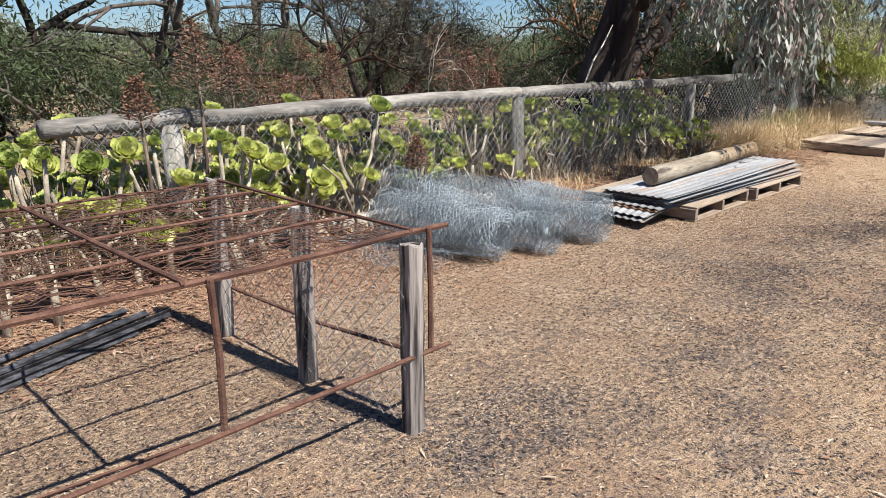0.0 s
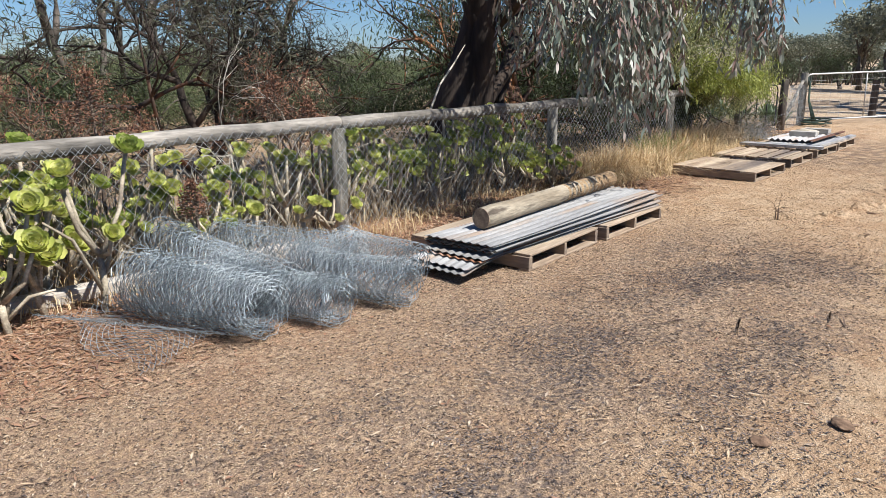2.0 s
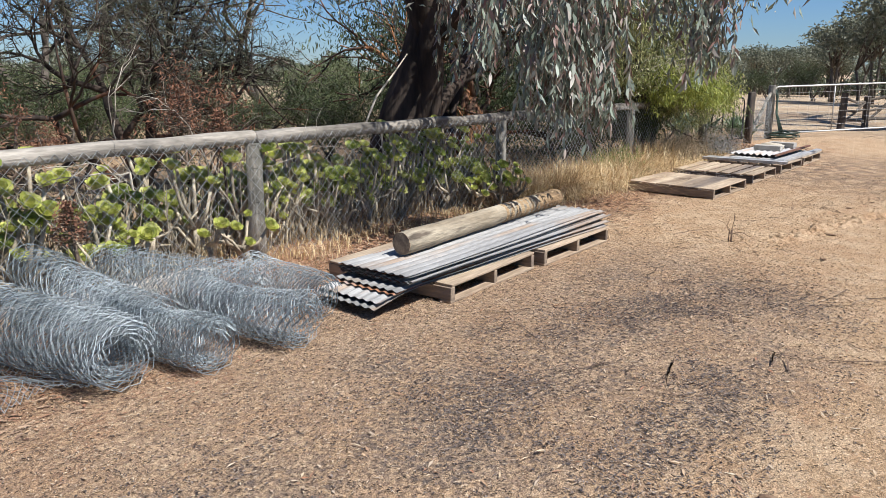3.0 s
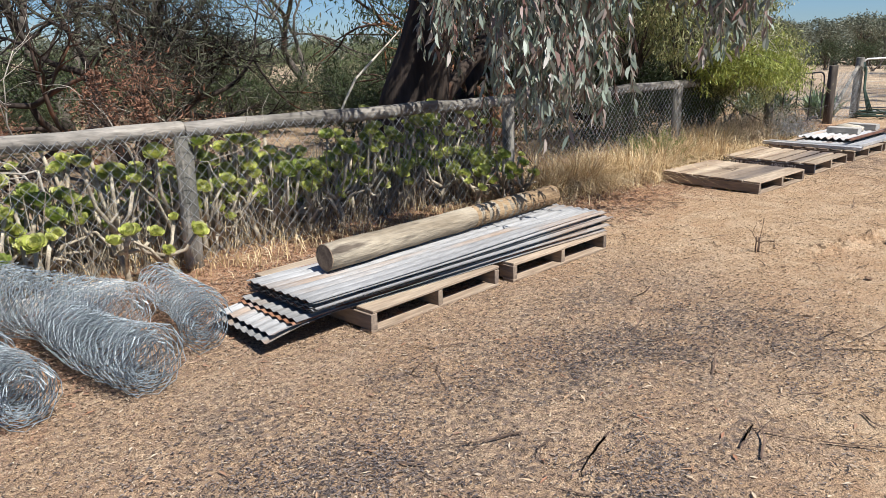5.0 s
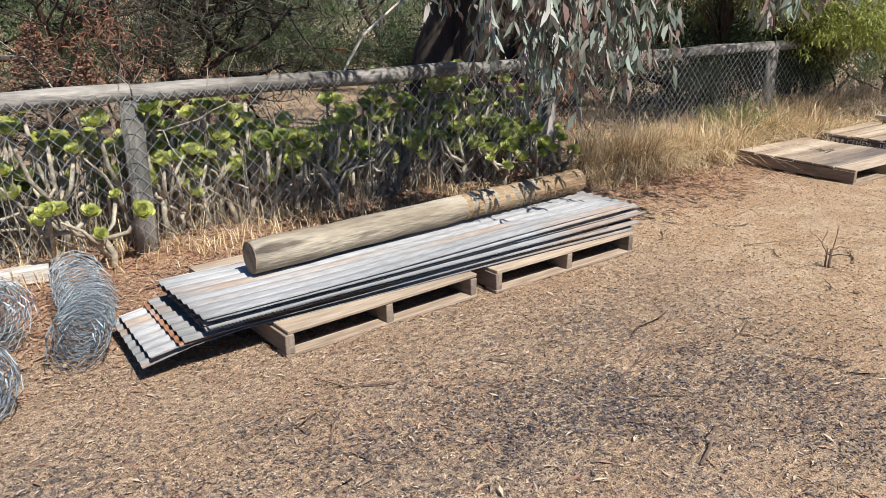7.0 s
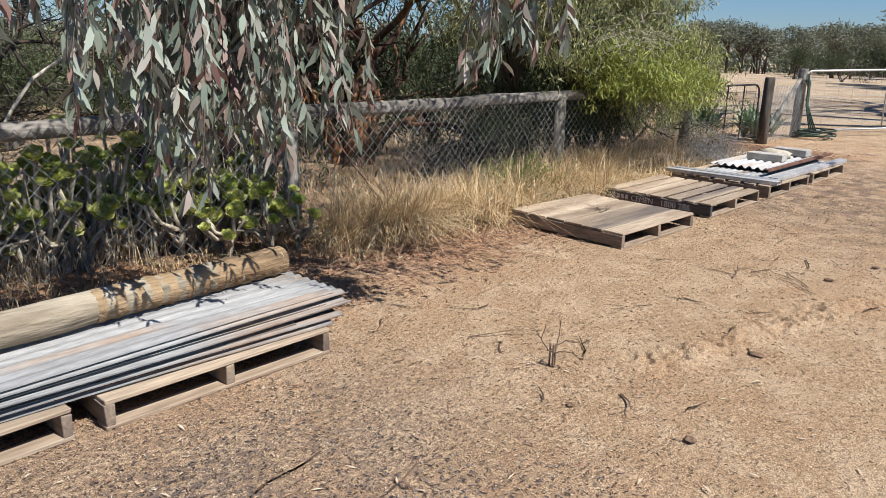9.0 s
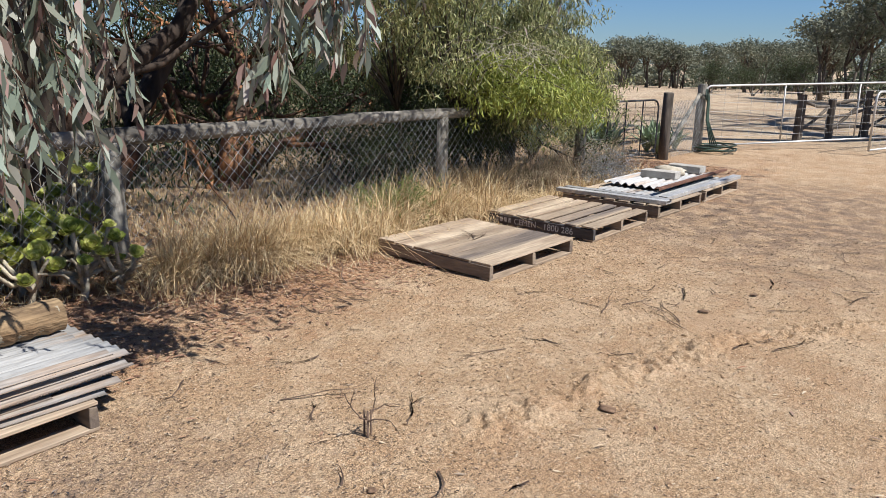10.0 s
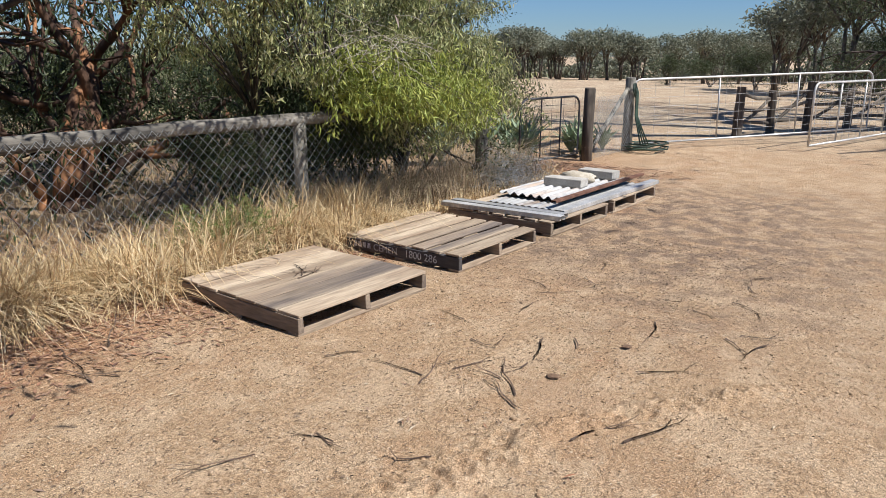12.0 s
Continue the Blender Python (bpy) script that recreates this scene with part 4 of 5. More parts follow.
# the big dark gum over the fence
big, tips = tree("gum_tree", "large dark-barked gum tree with weeping grey-green foliage", 4,
                 [((9.5, 6.5, 0), (-0.12, 0.1, 1), 2.9, 0.34), ((10.0, 6.55, 0), (0.12, 0.1, 1), 2.8, 0.26), ((10.2, 6.4, 0), (0.95, -0.1, 0.8), 2.8, 0.14)],
                 M_BARK, M_GUMLEAF, 3, 3, 0.42, 0.03, 12, 0.35, (0.14, 0.028), 1.2)


def weeping(parent, count, seed, spots, leaf_len=0.13):
    """Hanging twigs with long drooping leaves. spots: (x, y, spread_x, spread_y, low, high, weight)."""
    q = np.random.RandomState(seed)
    wts = np.array([w[6] for w in spots], float)
    pick = q.choice(len(spots), count, p=wts / wts.sum())
    base, way, a, b = [], [], [], []
    bunches = q.uniform(-1.1, 1.1, (len(spots), 4, 2))
    lift = np.abs(q.normal(0, 0.22, (len(spots), 4)))
    for k in pick:
        x, y, sx, sy, low, high, _ = spots[k]
        j = q.randint(4)
        p = np.array([x + sx * (1.25 * bunches[k, j, 0] + q.normal(0, 0.35)), y + sy * (1.25 * bunches[k, j, 1] + q.normal(0, 0.35)), high + q.uniform(-0.3, 0.5)])
        end = low + lift[k, j] + abs(q.normal(0, 0.12))
        d = np.array([q.normal(0, 0.25), q.normal(0, 0.25), -0.5])
        while p[2] > end:
            d = d * 0.8 + np.array([q.normal(0, 0.10), q.normal(0, 0.10), -0.28])
            n = p + d / np.linalg.norm(d) * 0.09
            a.append(p), b.append(n)
            for _ in range(3):
                base.append(p + (n - p) * q.random_sample())
                way.append(np.array([q.normal(0, 0.38), q.normal(0, 0.38), -1.0]))
            p = n
    base, way = np.array(base), np.array(way)
    L = leaf_len * q.uniform(0.65, 1.25, len(base))
    part("weeping_foliage", gum_leaves("weeping_foliage", base, way, L, L * 0.25, M_GUMLEAF, q), M_GUMLEAF, parent, "hanging grey-green gum leaves")
    part("twig_curtain", wires("twig_curtain", np.array(a), np.array(b), 0.0028, M_TWIG), M_TWIG, parent)["kind"] = "stuff"


weeping(big, 235, 6, [
    (7.7, 3.2, 0.14, 0.12, 1.12, 2.3, 0.7), (8.05, 3.1, 0.11, 0.09, 0.97, 2.3, 1.0), (8.25, 3.25, 0.13, 0.11, 0.95, 2.4, 0.8), (8.5, 3.1, 0.09, 0.09, 1.18, 2.4, 0.6),
    (8.5, 3.85, 0.25, 0.25, 1.28, 2.4, 0.7), (7.6, 3.6, 0.25, 0.2, 1.5, 2.5, 0.6), (8.5, 4.6, 0.3, 0.25, 1.45, 2.6, 0.4), (9.3, 2.45, 0.08, 0.09, 1.42, 2.3, 0.55), (9.48, 2.4, 0.09, 0.10, 1.52, 2.3, 0.35), (9.5, 3.0, 0.15, 0.2, 1.8, 2.4, 0.3),
    (10.6, 4.6, 0.5, 0.4, 2.0, 2.8, 0.3), (11.8, 5.6, 0.7, 0.6, 2.0, 2.9, 0.4), (11.0, 6.5, 0.8, 0.7, 2.0, 3.0, 0.3)], 0.112)
q = np.random.RandomState(61)
# Leaf masses mostly above the view, added to shade the rail and ground.
blobs = np.concatenate([np.stack([q.uniform(9.2, 14.5, 240), q.uniform(4.2, 7.0, 240), q.uniform(2.5, 4.0, 240)], 1), np.stack([q.uniform(7.6, 13.2, 190), q.uniform(2.8, 4.5, 190), q.uniform(2.6, 3.9, 190)], 1), np.stack([q.uniform(9.4, 11.0, 60), q.uniform(1.9, 3.0, 60), q.uniform(2.6, 3.4, 60)], 1)])
part("upper_crown", crown_from([(b, None) for b in blobs], 24, 0.28, 0.14, 0.03, M_GUMLEAF, 62, 1.0, "upper_crown"), M_GUMLEAF, big)
s = Shape()
s.tube([(9.75, 5.9, 2.0), (9.5, 5.2, 2.5), (9.0, 4.2, 2.75), (8.4, 3.4, 2.6), (7.9, 2.95, 2.35)], [0.09, 0.075, 0.055, 0.035, 0.015], 8, 0.08)
s.tube([(9.3, 4.8, 2.6), (9.6, 3.8, 2.75), (9.5, 2.9, 2.55)], [0.05, 0.035, 0.015], 7, 0.08)
part("overhanging_limb", s, M_BARK, big, smooth=True)
s = Shape()
s.tube([(9.75, 6.35, 0.6), (10.1, 6.3, 1.05), (10.5, 6.3, 1.38), (11.1, 6.25, 1.8), (11.6, 6.2, 2.5)], [0.11, 0.095, 0.085, 0.075, 0.055], 9, 0.08)
s.tube([(10.5, 6.3, 1.38), (10.9, 6.2, 1.5), (11.4, 6.0, 1.9), (12.0, 5.9, 2.2)], [0.04, 0.034, 0.026, 0.016], 7, 0.08)
part("leaning_limb", s, M_BARK, big, smooth=True)

# orange-trunked gum behind the fence
tree("gum_tree", "multi-stemmed gum tree with peeling orange bark", 12,
     [((12.5, 7.55, 0), (-0.06, 0, 1), 1.7, 0.11), ((12.72, 7.6, 0), (0.35, 0.05, 1), 1.7, 0.12), ((12.65, 7.8, 0), (0.12, 0.2, 1), 1.6, 0.10), ((12.9, 7.8, 0), (0.8, 0.1, 1), 1.5, 0.07), ((12.45, 7.8, 0), (-0.5, 0.1, 1), 1.5, 0.07)],
     M_REDBARK, M_DARKLEAF, 3, 4, 0.55, 0.0, 22, 0.24, (0.10, 0.022), 0.9)

# fine-branched grey tree behind the succulents
tree("casuarina_tree", "dark fine-branched leafless-looking tree with several stems", 21,
     [((7.2, 8.9, 0), (-0.4, 0, 1), 1.3, 0.08), ((7.35, 8.95, 0), (0.25, 0.1, 1), 1.3, 0.09), ((7.3, 9.1, 0), (0.8, -0.2, 1), 1.3, 0.065), ((7.1, 9.0, 0), (-1.0, 0.2, 1), 1.3, 0.06)],
     M_BARK, M_NEEDLE, 4, 4, 0.55, 0.02, 7, 0.16, (0.17, 0.006), -0.1, wob=0.16)

# bush spilling over the fence near the gates
def overhanging_bush():
    """Arching branches from a few stems, each hung with sprays of narrow leaves."""
    q = np.random.RandomState(31)
    r = random.Random(31)
    b = thing("bush", "large olive-green bush spilling over the fence", "bush")
    feet = [Vector((14.3, 5.5, 0)), Vector((14.9, 5.6, 0)), Vector((15.5, 5.5, 0)), Vector((16.0, 5.9, 0)), Vector((13.8, 6.0, 0))]
    heads = []
    for f in feet:
        s = Shape()
        h = f + Vector((r.uniform(-0.2, 0.2), r.uniform(-0.15, 0.1), 1.0))
        s.tube([f - Vector((0, 0, 0.1)), f.lerp(h, 0.5) + Vector((0.06, 0, 0)), h], [0.06, 0.05, 0.04], 8, 0.1, r)
        part("stem", s, M_GREYBARK, b, smooth=True)
        heads.append(h)
    # Front clump: yellow-green new growth, with its sunlight put into the leaf colour.
    goals = [(q.uniform(13.35, 15.3), q.uniform(3.8, 4.7), q.uniform(1.02, 1.5), 1) for _ in range(42)]
    goals += [(q.uniform(14.2, 16.4), q.uniform(4.2, 4.9), q.uniform(0.75, 1.7), 0) for _ in range(60)]
    goals += [(q.uniform(12.2, 16.9), q.uniform(4.6, 6.6), q.uniform(1.35, 3.0), 0) for _ in range(125)]
    wood, sprays = Shape(), {0: [], 1: []}
    for x, y, z, bright in goals:
        e = Vector((x, y, z))
        h = min(heads, key=lambda p: (p - e).length + r.uniform(0, 0.5))
        top = h.lerp(e, 0.55) + Vector((0, 0, 0.35 + 0.1 * (e - h).length))
        pts = [h * (1 - u) ** 2 + top * 2 * u * (1 - u) + e * u ** 2 for u in (0.0, 0.2, 0.4, 0.6, 0.8, 1.0)]
        wood.tube(pts, [0.014, 0.012, 0.009, 0.007, 0.005, 0.003], 5, 0.1, r)
        for u in (0.5, 0.6, 0.68, 0.76, 0.84, 0.92, 1.0):
            p = h * (1 - u) ** 2 + top * 2 * u * (1 - u) + e * u ** 2
            sprays[bright].append(p + Vector([r.gauss(0, 0.08) for _ in range(3)]))
    part("branch_work", wood, M_GREYBARK, b, smooth=True)["kind"] = "stuff"
    for key, material, per in ((0, M_WATTLE, 38), (1, M_BUSHLEAF, 34)):
        pts = np.repeat(np.array([p[:] for p in sprays[key]]), per, 0)
        n = len(pts)
        base = pts + q.normal(0, 1, (n, 3)) * [0.075, 0.075, 0.06]
        L = 0.07 * q.uniform(0.6, 1.3, n)
        part("foliage", leaves("foliage", base, q.normal(0, 0.55, (n, 3)) + [0, 0, -0.8], L, L * 0.22, material, q), material, b)
    # a knot of bare dead twigs at the front of the crown
    a, e = [], []
    for _ in range(80):
        p = np.array([13.75, 4.4, 1.66]) + q.normal(0, 1, 3) * [0.28, 0.2, 0.08]
        d = np.array([q.normal(0, 1), q.normal(0, 0.8), q.normal(-0.15, 0.35)])
        for _ in range(4):
            n = p + d / np.linalg.norm(d) * 0.085
            a.append(p), e.append(n)
            p, d = n, d + q.normal(0, 0.35, 3) + [0, 0, -0.12]
    part("twig_knot", wires("twig_knot", np.array(a), np.array(e), 0.0028, M_PALETWIG), M_PALETWIG, b, "bare bleached twigs")["kind"] = "stuff"


overhanging_bush()

# scrub and trees further behind
r = random.Random(90)
kinds = [
    ("tree", "tall grey-green gum tree behind the fence", M_GREYBARK, M_OLIVE, [((0, 0, 0), (0.05, 0, 1), 2.6, 0.17)], 3, 3, 0.55, 48, 0.42, (0.11, 0.025), 0.6),
    ("tree", "dark leafy scrub tree behind the fence", M_BARK, M_DARKLEAF, [((0, 0, 0), (-0.2, 0, 1), 1.7, 0.10), ((0.2, 0.1, 0), (0.3, 0.1, 1), 1.6, 0.10)], 3, 3, 0.65, 48, 0.36, (0.10, 0.026), 0.3),
    ("shrub", "rounded green shrub in the scrub", M_GREYBARK, M_DARKLEAF, [((0, 0, 0), (-0.5, 0, 1), 0.7, 0.035), ((0.1, 0, 0), (0.5, 0.2, 1), 0.7, 0.035), ((0, 0.1, 0), (0, -0.5, 1), 0.7, 0.03)], 3, 3, 0.7, 40, 0.18, (0.07, 0.019), 0.1),
    ("tree", "slender open-crowned gum tree in the scrub", M_GREYBARK, M_OLIVE, [((0, 0, 0), (0.08, 0, 1), 3.2, 0.13), ((0.3, 0.2, 0), (0.35, 0, 1), 2.8, 0.09)], 3, 3, 0.42, 32, 0.40, (0.11, 0.022), 0.8),
    ("shrub", "sunlit olive shrub in the scrub", M_GREYBARK, M_OLIVE, [((0, 0, 0), (-0.5, 0, 1), 0.8, 0.035), ((0.1, 0, 0), (0.5, 0.2, 1), 0.8, 0.035), ((0, 0.1, 0), (0, -0.5, 1), 0.8, 0.03)], 3, 3, 0.7, 38, 0.20, (0.065, 0.016), 0.2),
]
protos = []
for i, (name, label, bark, lf, stems, dep, kd, spr, per, sig, leafs, hang) in enumerate(kinds):
    protos.append(tree(name, label, 100 + i, stems, bark, lf, dep, kd, spr, 0.02, per, sig, leafs, hang, pose(0, 0, 0), "scrub behind the fence", category=name)[0])
places = [(3, 8.5, 14.5, 1.0), (1, 1.5, 11.5, 1.0), (1, 3.0, 12.6, 1.2), (1, 16.8, 11.0, 1.0), (3, 5.2, 12.5, 0.9), (3, 15.5, 16.5, 0.9), (3, 12.0, 20.0, 1.1),
          (1, 21.5, 13.0, 1.0), (2, 2.0, 9.0, 1.2), (2, 3.4, 10.6, 1.0), (2, 4.6, 10.6, 0.7), (4, 5.4, 12.3, 0.8), (2, 9.7, 11.6, 0.75), (2, 11.4, 12.4, 0.6), (4, 12.8, 14.0, 0.7), (4, 9.0, 17, 0.8),
          (2, 14.6, 10.6, 0.8), (2, 17.2, 9.0, 1.0), (4, 18.6, 7.6, 0.8), (1, -1.0, 13, 1.2), (0, -2.5, 16, 1.2),
          (2, 7.0, 13.5, 0.9), (2, 0.5, 10, 1.4), (4, 6.6, 11.0, 0.6), (2, 8.4, 12.6, 0.8), (2, 13.3, 12.6, 0.7), (2, 16.4, 15.0, 0.8), (1, 23.5, 14.0, 0.9), (2, 21.0, 10.5, 1.0),
          (4, 11.0, 16.5, 0.8), (2, 4.6, 16.8, 0.9), (4, 9.2, 19.5, 0.9), (1, 27, 15.5, 1.1), (1, 33, 19, 1.2), (2, 24, 13.5, 1.3), (4, 14, 18, 0.8), (2, 12.2, 10.6, 0.6), (2, 18.2, 11.6, 1.0),
          (4, 18, 19, 0.9), (4, 24, 24, 1.2), (4, 15, 26, 1.2), (4, 10, 27, 1.2), (4, 32, 31, 1.5), (4, 22, 34, 1.6),
          (2, 14.1, 5.75, 0.6), (2, 14.9, 5.6, 0.7), (2, 15.8, 5.65, 0.75), (2, 13.2, 6.1, 0.5), (4, 10.9, 7.6, 0.4), (2, 15.2, 7.0, 1.0), (2, 13.8, 8.6, 0.9), (2, 11.2, 9.6, 0.6), (2, 19.6, 7.4, 0.55), (2, 18.4, 7.0, 0.6), (2, 21.5, 8.2, 0.8), (2, 17.6, 8.6, 1.0)]
used = set()
for k, x, y, sc in places:
    m = pose(x, y, 0, 0, 0, r.uniform(0, 360)) @ Matrix.Diagonal((sc, sc, sc * r.uniform(0.9, 1.1), 1))
    if k in used:
        copy_thing(protos[k], m)
    else:
        protos[k].matrix_basis = m
        used.add(k)

# low scrub towards the horizon behind the fence
for i in range(70):
    a, d = radians(r.uniform(27, 88)), r.uniform(17, 60)
    sc = (0.62 + 0.016 * d) * r.uniform(0.75, 1.15)
    copy_thing(protos[r.choice((4, 4, 4, 2))], pose(d * math.cos(a), d * math.sin(a), 0, 0, 0, r.uniform(0, 360)) @ Matrix.Diagonal((sc * 1.35, sc * 1.35, sc * 0.85, 1)))

# far tree line across the paddock
def far_gum(seed):
    """Bare leaning stems that carry flat, broken umbrellas of leaves."""
    r, q = random.Random(seed), np.random.RandomState(seed)
    t = thing("far_gum", "distant flat-crowned gum tree across the paddock", "tree", pose(0, 0, 0), "distant tree line")
    s, base = Shape(), []
    for k in range(r.randint(3, 5)):
        foot = Vector((r.uniform(-1.4, 1.4), r.uniform(-1.0, 1.0), -0.3))
        fork = foot + Vector((r.uniform(-0.7, 0.7), r.uniform(-0.5, 0.5), r.uniform(2.4, 3.4)))
        s.tube([foot, foot.lerp(fork, 0.5) + Vector((r.uniform(-0.2, 0.2), 0, 0)), fork], [0.11, 0.085, 0.07], 7, 0.1, r)
        for j in range(4):
            e = fork + Vector((r.uniform(-1.6, 1.6), r.uniform(-1.6, 1.6), r.uniform(1.6, 3.4)))
            s.tube([fork, fork.lerp(e, 0.55) + Vector((r.uniform(-0.2, 0.2), 0, -0.1)), e], [0.08, 0.055, 0.025], 5, 0.1, r)
            n = 190
            c = q.normal(0, 1, (n, 3)) * [0.72, 0.72, 0.22]
            base.append(c + np.array(e[:]) + [0, 0, 0.12] - [0, 0, 0.22] * (c[:, :2] ** 2).sum(1, keepdims=True))
    part("trunk", s, M_GREYBARK, t, smooth=True)["kind"] = "stuff"
    base = np.concatenate(base)
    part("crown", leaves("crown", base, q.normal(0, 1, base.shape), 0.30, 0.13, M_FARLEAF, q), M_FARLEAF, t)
    return t


far_protos = [far_gum(300), far_gum(301), far_gum(305)]
for i in range(110):
    x, y = r.uniform(88, 135), -75 + i * 1.36 + r.uniform(-1.4, 1.4)
    sc = r.uniform(0.75, 1.08)
    m = pose(x, y, float(fall(x)), 0, 0, r.uniform(0, 360)) @ Matrix.Diagonal((sc * 1.1, sc * 1.1, sc, 1))
    if i < 3:
        far_protos[i].matrix_basis = m
    else:
        copy_thing(far_protos[i % 3], m)
# The last two gums stand out of view, added to shade the paddock.
for i, (k, x, y, sc) in enumerate(((1, 47, 1.4, 1.3), (1, 44, -2.0, 1.3), (2, 52, 4.0, 1.8), (1, 34.5, 1.2, 1.1), (1, 48, 0.9, 1.3), (1, 36, 0.4, 1.3), (2, 40, 2.6, 1.3), (1, 45, -1.0, 1.3), (2, 66, 13.5, 1.6), (2, 72, 18.5, 1.4), (2, 75, 23, 1.5), (0, 29.2, -0.6, 2.5), (0, 31.5, -1.6, 2.3))):
    copy_thing(protos[k], pose(x, y, float(fall(x)), 0, 0, 70 * i) @ Matrix.Diagonal((sc, sc, sc, 1)))

for x, y, sc in ((60, 9.4, 0.95), (63, 10.9, 0.85), (55, 5.2, 1.1), (52, 3.2, 1.1)):
    copy_thing(far_protos[1], pose(x, y, float(fall(x)), 0, 0, 40 * x) @ Matrix.Diagonal((sc, sc, sc, 1)))

# a ragged belt of far woodland that closes the horizon
q = np.random.RandomState(94)
k = 60000
wa, wd = np.radians(q.uniform(-40, 105, k)), q.uniform(138, 158, k)
wx, wy = wd * np.cos(wa), wd * np.sin(wa)
crest = 4.2 + 1.6 * np.sin(wa * 41) * np.sin(wa * 17 + 1) + 1.1 * np.sin(wa * 97)
wz = fall(wx) - 0.3 + crest * q.uniform(0, 1, k) ** 0.8
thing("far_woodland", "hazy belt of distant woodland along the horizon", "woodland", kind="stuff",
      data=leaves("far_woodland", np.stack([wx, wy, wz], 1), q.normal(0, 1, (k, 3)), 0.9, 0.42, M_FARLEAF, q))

# dead red shrub, bleached twigs, dry flower spikes
tree("dead_shrub", "dead reddish-brown twiggy shrub behind the fence", 55, [((6.2, 6.0, 0.0), (-0.3, 0, 1), 0.6, 0.02), ((6.3, 6.1, 0), (0.35, 0.1, 1), 0.6, 0.02), ((6.2, 6.2, 0), (0, 0.2, 1), 0.65, 0.02)], M_TWIG, M_DEADBUSH, 3, 3, 0.5, 0.02, 9, 0.07, (0.06, 0.012), -0.2, category="shrub")
tree("dead_shrub", "dead reddish-brown twiggy shrub behind the fence", 58, [((4.6, 7.2, 0.0), (-0.4, 0, 1), 0.6, 0.02), ((4.8, 7.3, 0), (0.4, 0.1, 1), 0.55, 0.02), ((4.7, 7.3, 0), (0.1, 0.3, 1), 0.6, 0.02)], M_TWIG, M_DEADBUSH, 3, 3, 0.5, 0.02, 18, 0.05, (0.045, 0.010), -0.2, category="shrub")
tree("dead_branch", "bleached leafless thorny branches over the rail", 56, [((5.35, 5.45, 0.0), (-0.3, 0, 1), 0.75, 0.014), ((5.5, 5.4, 0), (0.15, -0.1, 1), 0.7, 0.014)], M_PALETWIG, M_DEADBUSH, 3, 3, 0.6, 0.0, 0, category="branch")
s = Shape()
s.tube([(7.75, 5.45, 0.9), (7.9, 5.47, 1.12), (8.05, 5.5, 1.3), (8.4, 5.6, 1.5), (8.9, 5.8, 1.75)], [0.010, 0.011, 0.012, 0.010, 0.006], 7, 0.08)
thing("dead_branch", "bare pale curved branch behind the rail", "branch", data=s.mesh("dead_branch", M_PALETWIG, True))


def flower_spike(x, y, top, size, seed):
    """A dried cone of old flowers on a dark stalk."""
    q = np.random.RandomState(seed)
    t = thing("dried_flower_spike", "dried reddish-brown cone-shaped succulent flower head", "dried flower", pose(x, y, 0), "dried flower heads")
    s = Shape()
    s.tube([(0, 0, 0), (0.03, 0, top * 0.5), (0, 0, top)], [0.018, 0.014, 0.006], 6, 0.1, random.Random(seed))
    k = 26
    a, b, base, way = [], [], [], []
    for i in range(k):
        h = top - size * (0.02 + 0.95 * i / k)
        R = size * 0.42 * (i / k) ** 0.8 + 0.01
        for j in range(4):
            g = i * 2.4 + j * 1.57
            e = np.array([R * math.cos(g), R * math.sin(g), h + R * 0.25])
            a.append((0, 0, h)), b.append(e)
            for _ in range(4):
                base.append(e * np.array([0.75, 0.75, 1]) + q.normal(0, 0.018, 3)), way.append(q.normal(0, 1, 3))
    part("stalk", s, M_TWIG, t, smooth=True)
    part("twig_cone", wires("twig_cone", np.array(a), np.array(b), 0.003, M_TWIG), M_TWIG, t)["kind"] = "stuff"
    part("dry_flower_cone", leaves("dry_flower_cone", np.array(base), np.array(way), 0.028, 0.016, M_DEADBUSH, q), M_DEADBUSH, t)["kind"] = "stuff"


for i, (x, y, top, size) in enumerate(((2.42, 4.85, 1.68, 0.5), (1.9, 4.6, 1.33, 0.28), (4.1, 5.6, 1.5, 0.42), (5.6, 5.35, 1.45, 0.4), (0.9, 5.3, 1.5, 0.35), (4.35, 4.75, 0.75, 0.3), (3.3, 6.0, 1.5, 0.45), (5.85, 5.2, 1.25, 0.3))):
    flower_spike(x, y, top, size, 60 + i)


# ---- succulents ----
def rosette_mesh(seed, material, count=46):
    """Spoon-shaped fleshy leaves in a spiral, radius about one unit."""
    q = random.Random(seed)
    v, f = [], []
    for i in range(count):
        t = i / count
        a = i * 2.39996 + q.uniform(-0.1, 0.1)
        L, tilt = 0.26 + 0.72 * t ** 0.9, radians(84 - 58 * t) + q.uniform(-0.08, 0.08)
        w = 0.44 * L + 0.06
        out = Vector((math.cos(a), math.sin(a), 0))
        side = Vector((-math.sin(a), math.cos(a), 0))
        d = out * math.cos(tilt) + Vector((0, 0, 1)) * math.sin(tilt)
        nrm = side.cross(d)
        k = len(v)
        for u, ww, cup in ((0.05, 0.25, 0.0), (0.55, 0.8, 0.0), (0.85, 1.0, 0.07), (1.0, 0.35, 0.13)):
            c = d * L * u + Vector((0, 0, 0.16 * (1 - t))) - nrm * cup * L
            for e in (-1, 0, 1):
                v.append(c + side * w * ww * e * 0.5 * 1.25 - nrm * (0.06 * L if e else -0.04 * L))
        for row in range(3):
            for e in range(2):
                p = k + row * 3 + e
                f.append((p, p + 1, p + 4, p + 3))
    s = Shape()
    s.add(v, f)
    return s.mesh("rosette", material, True)


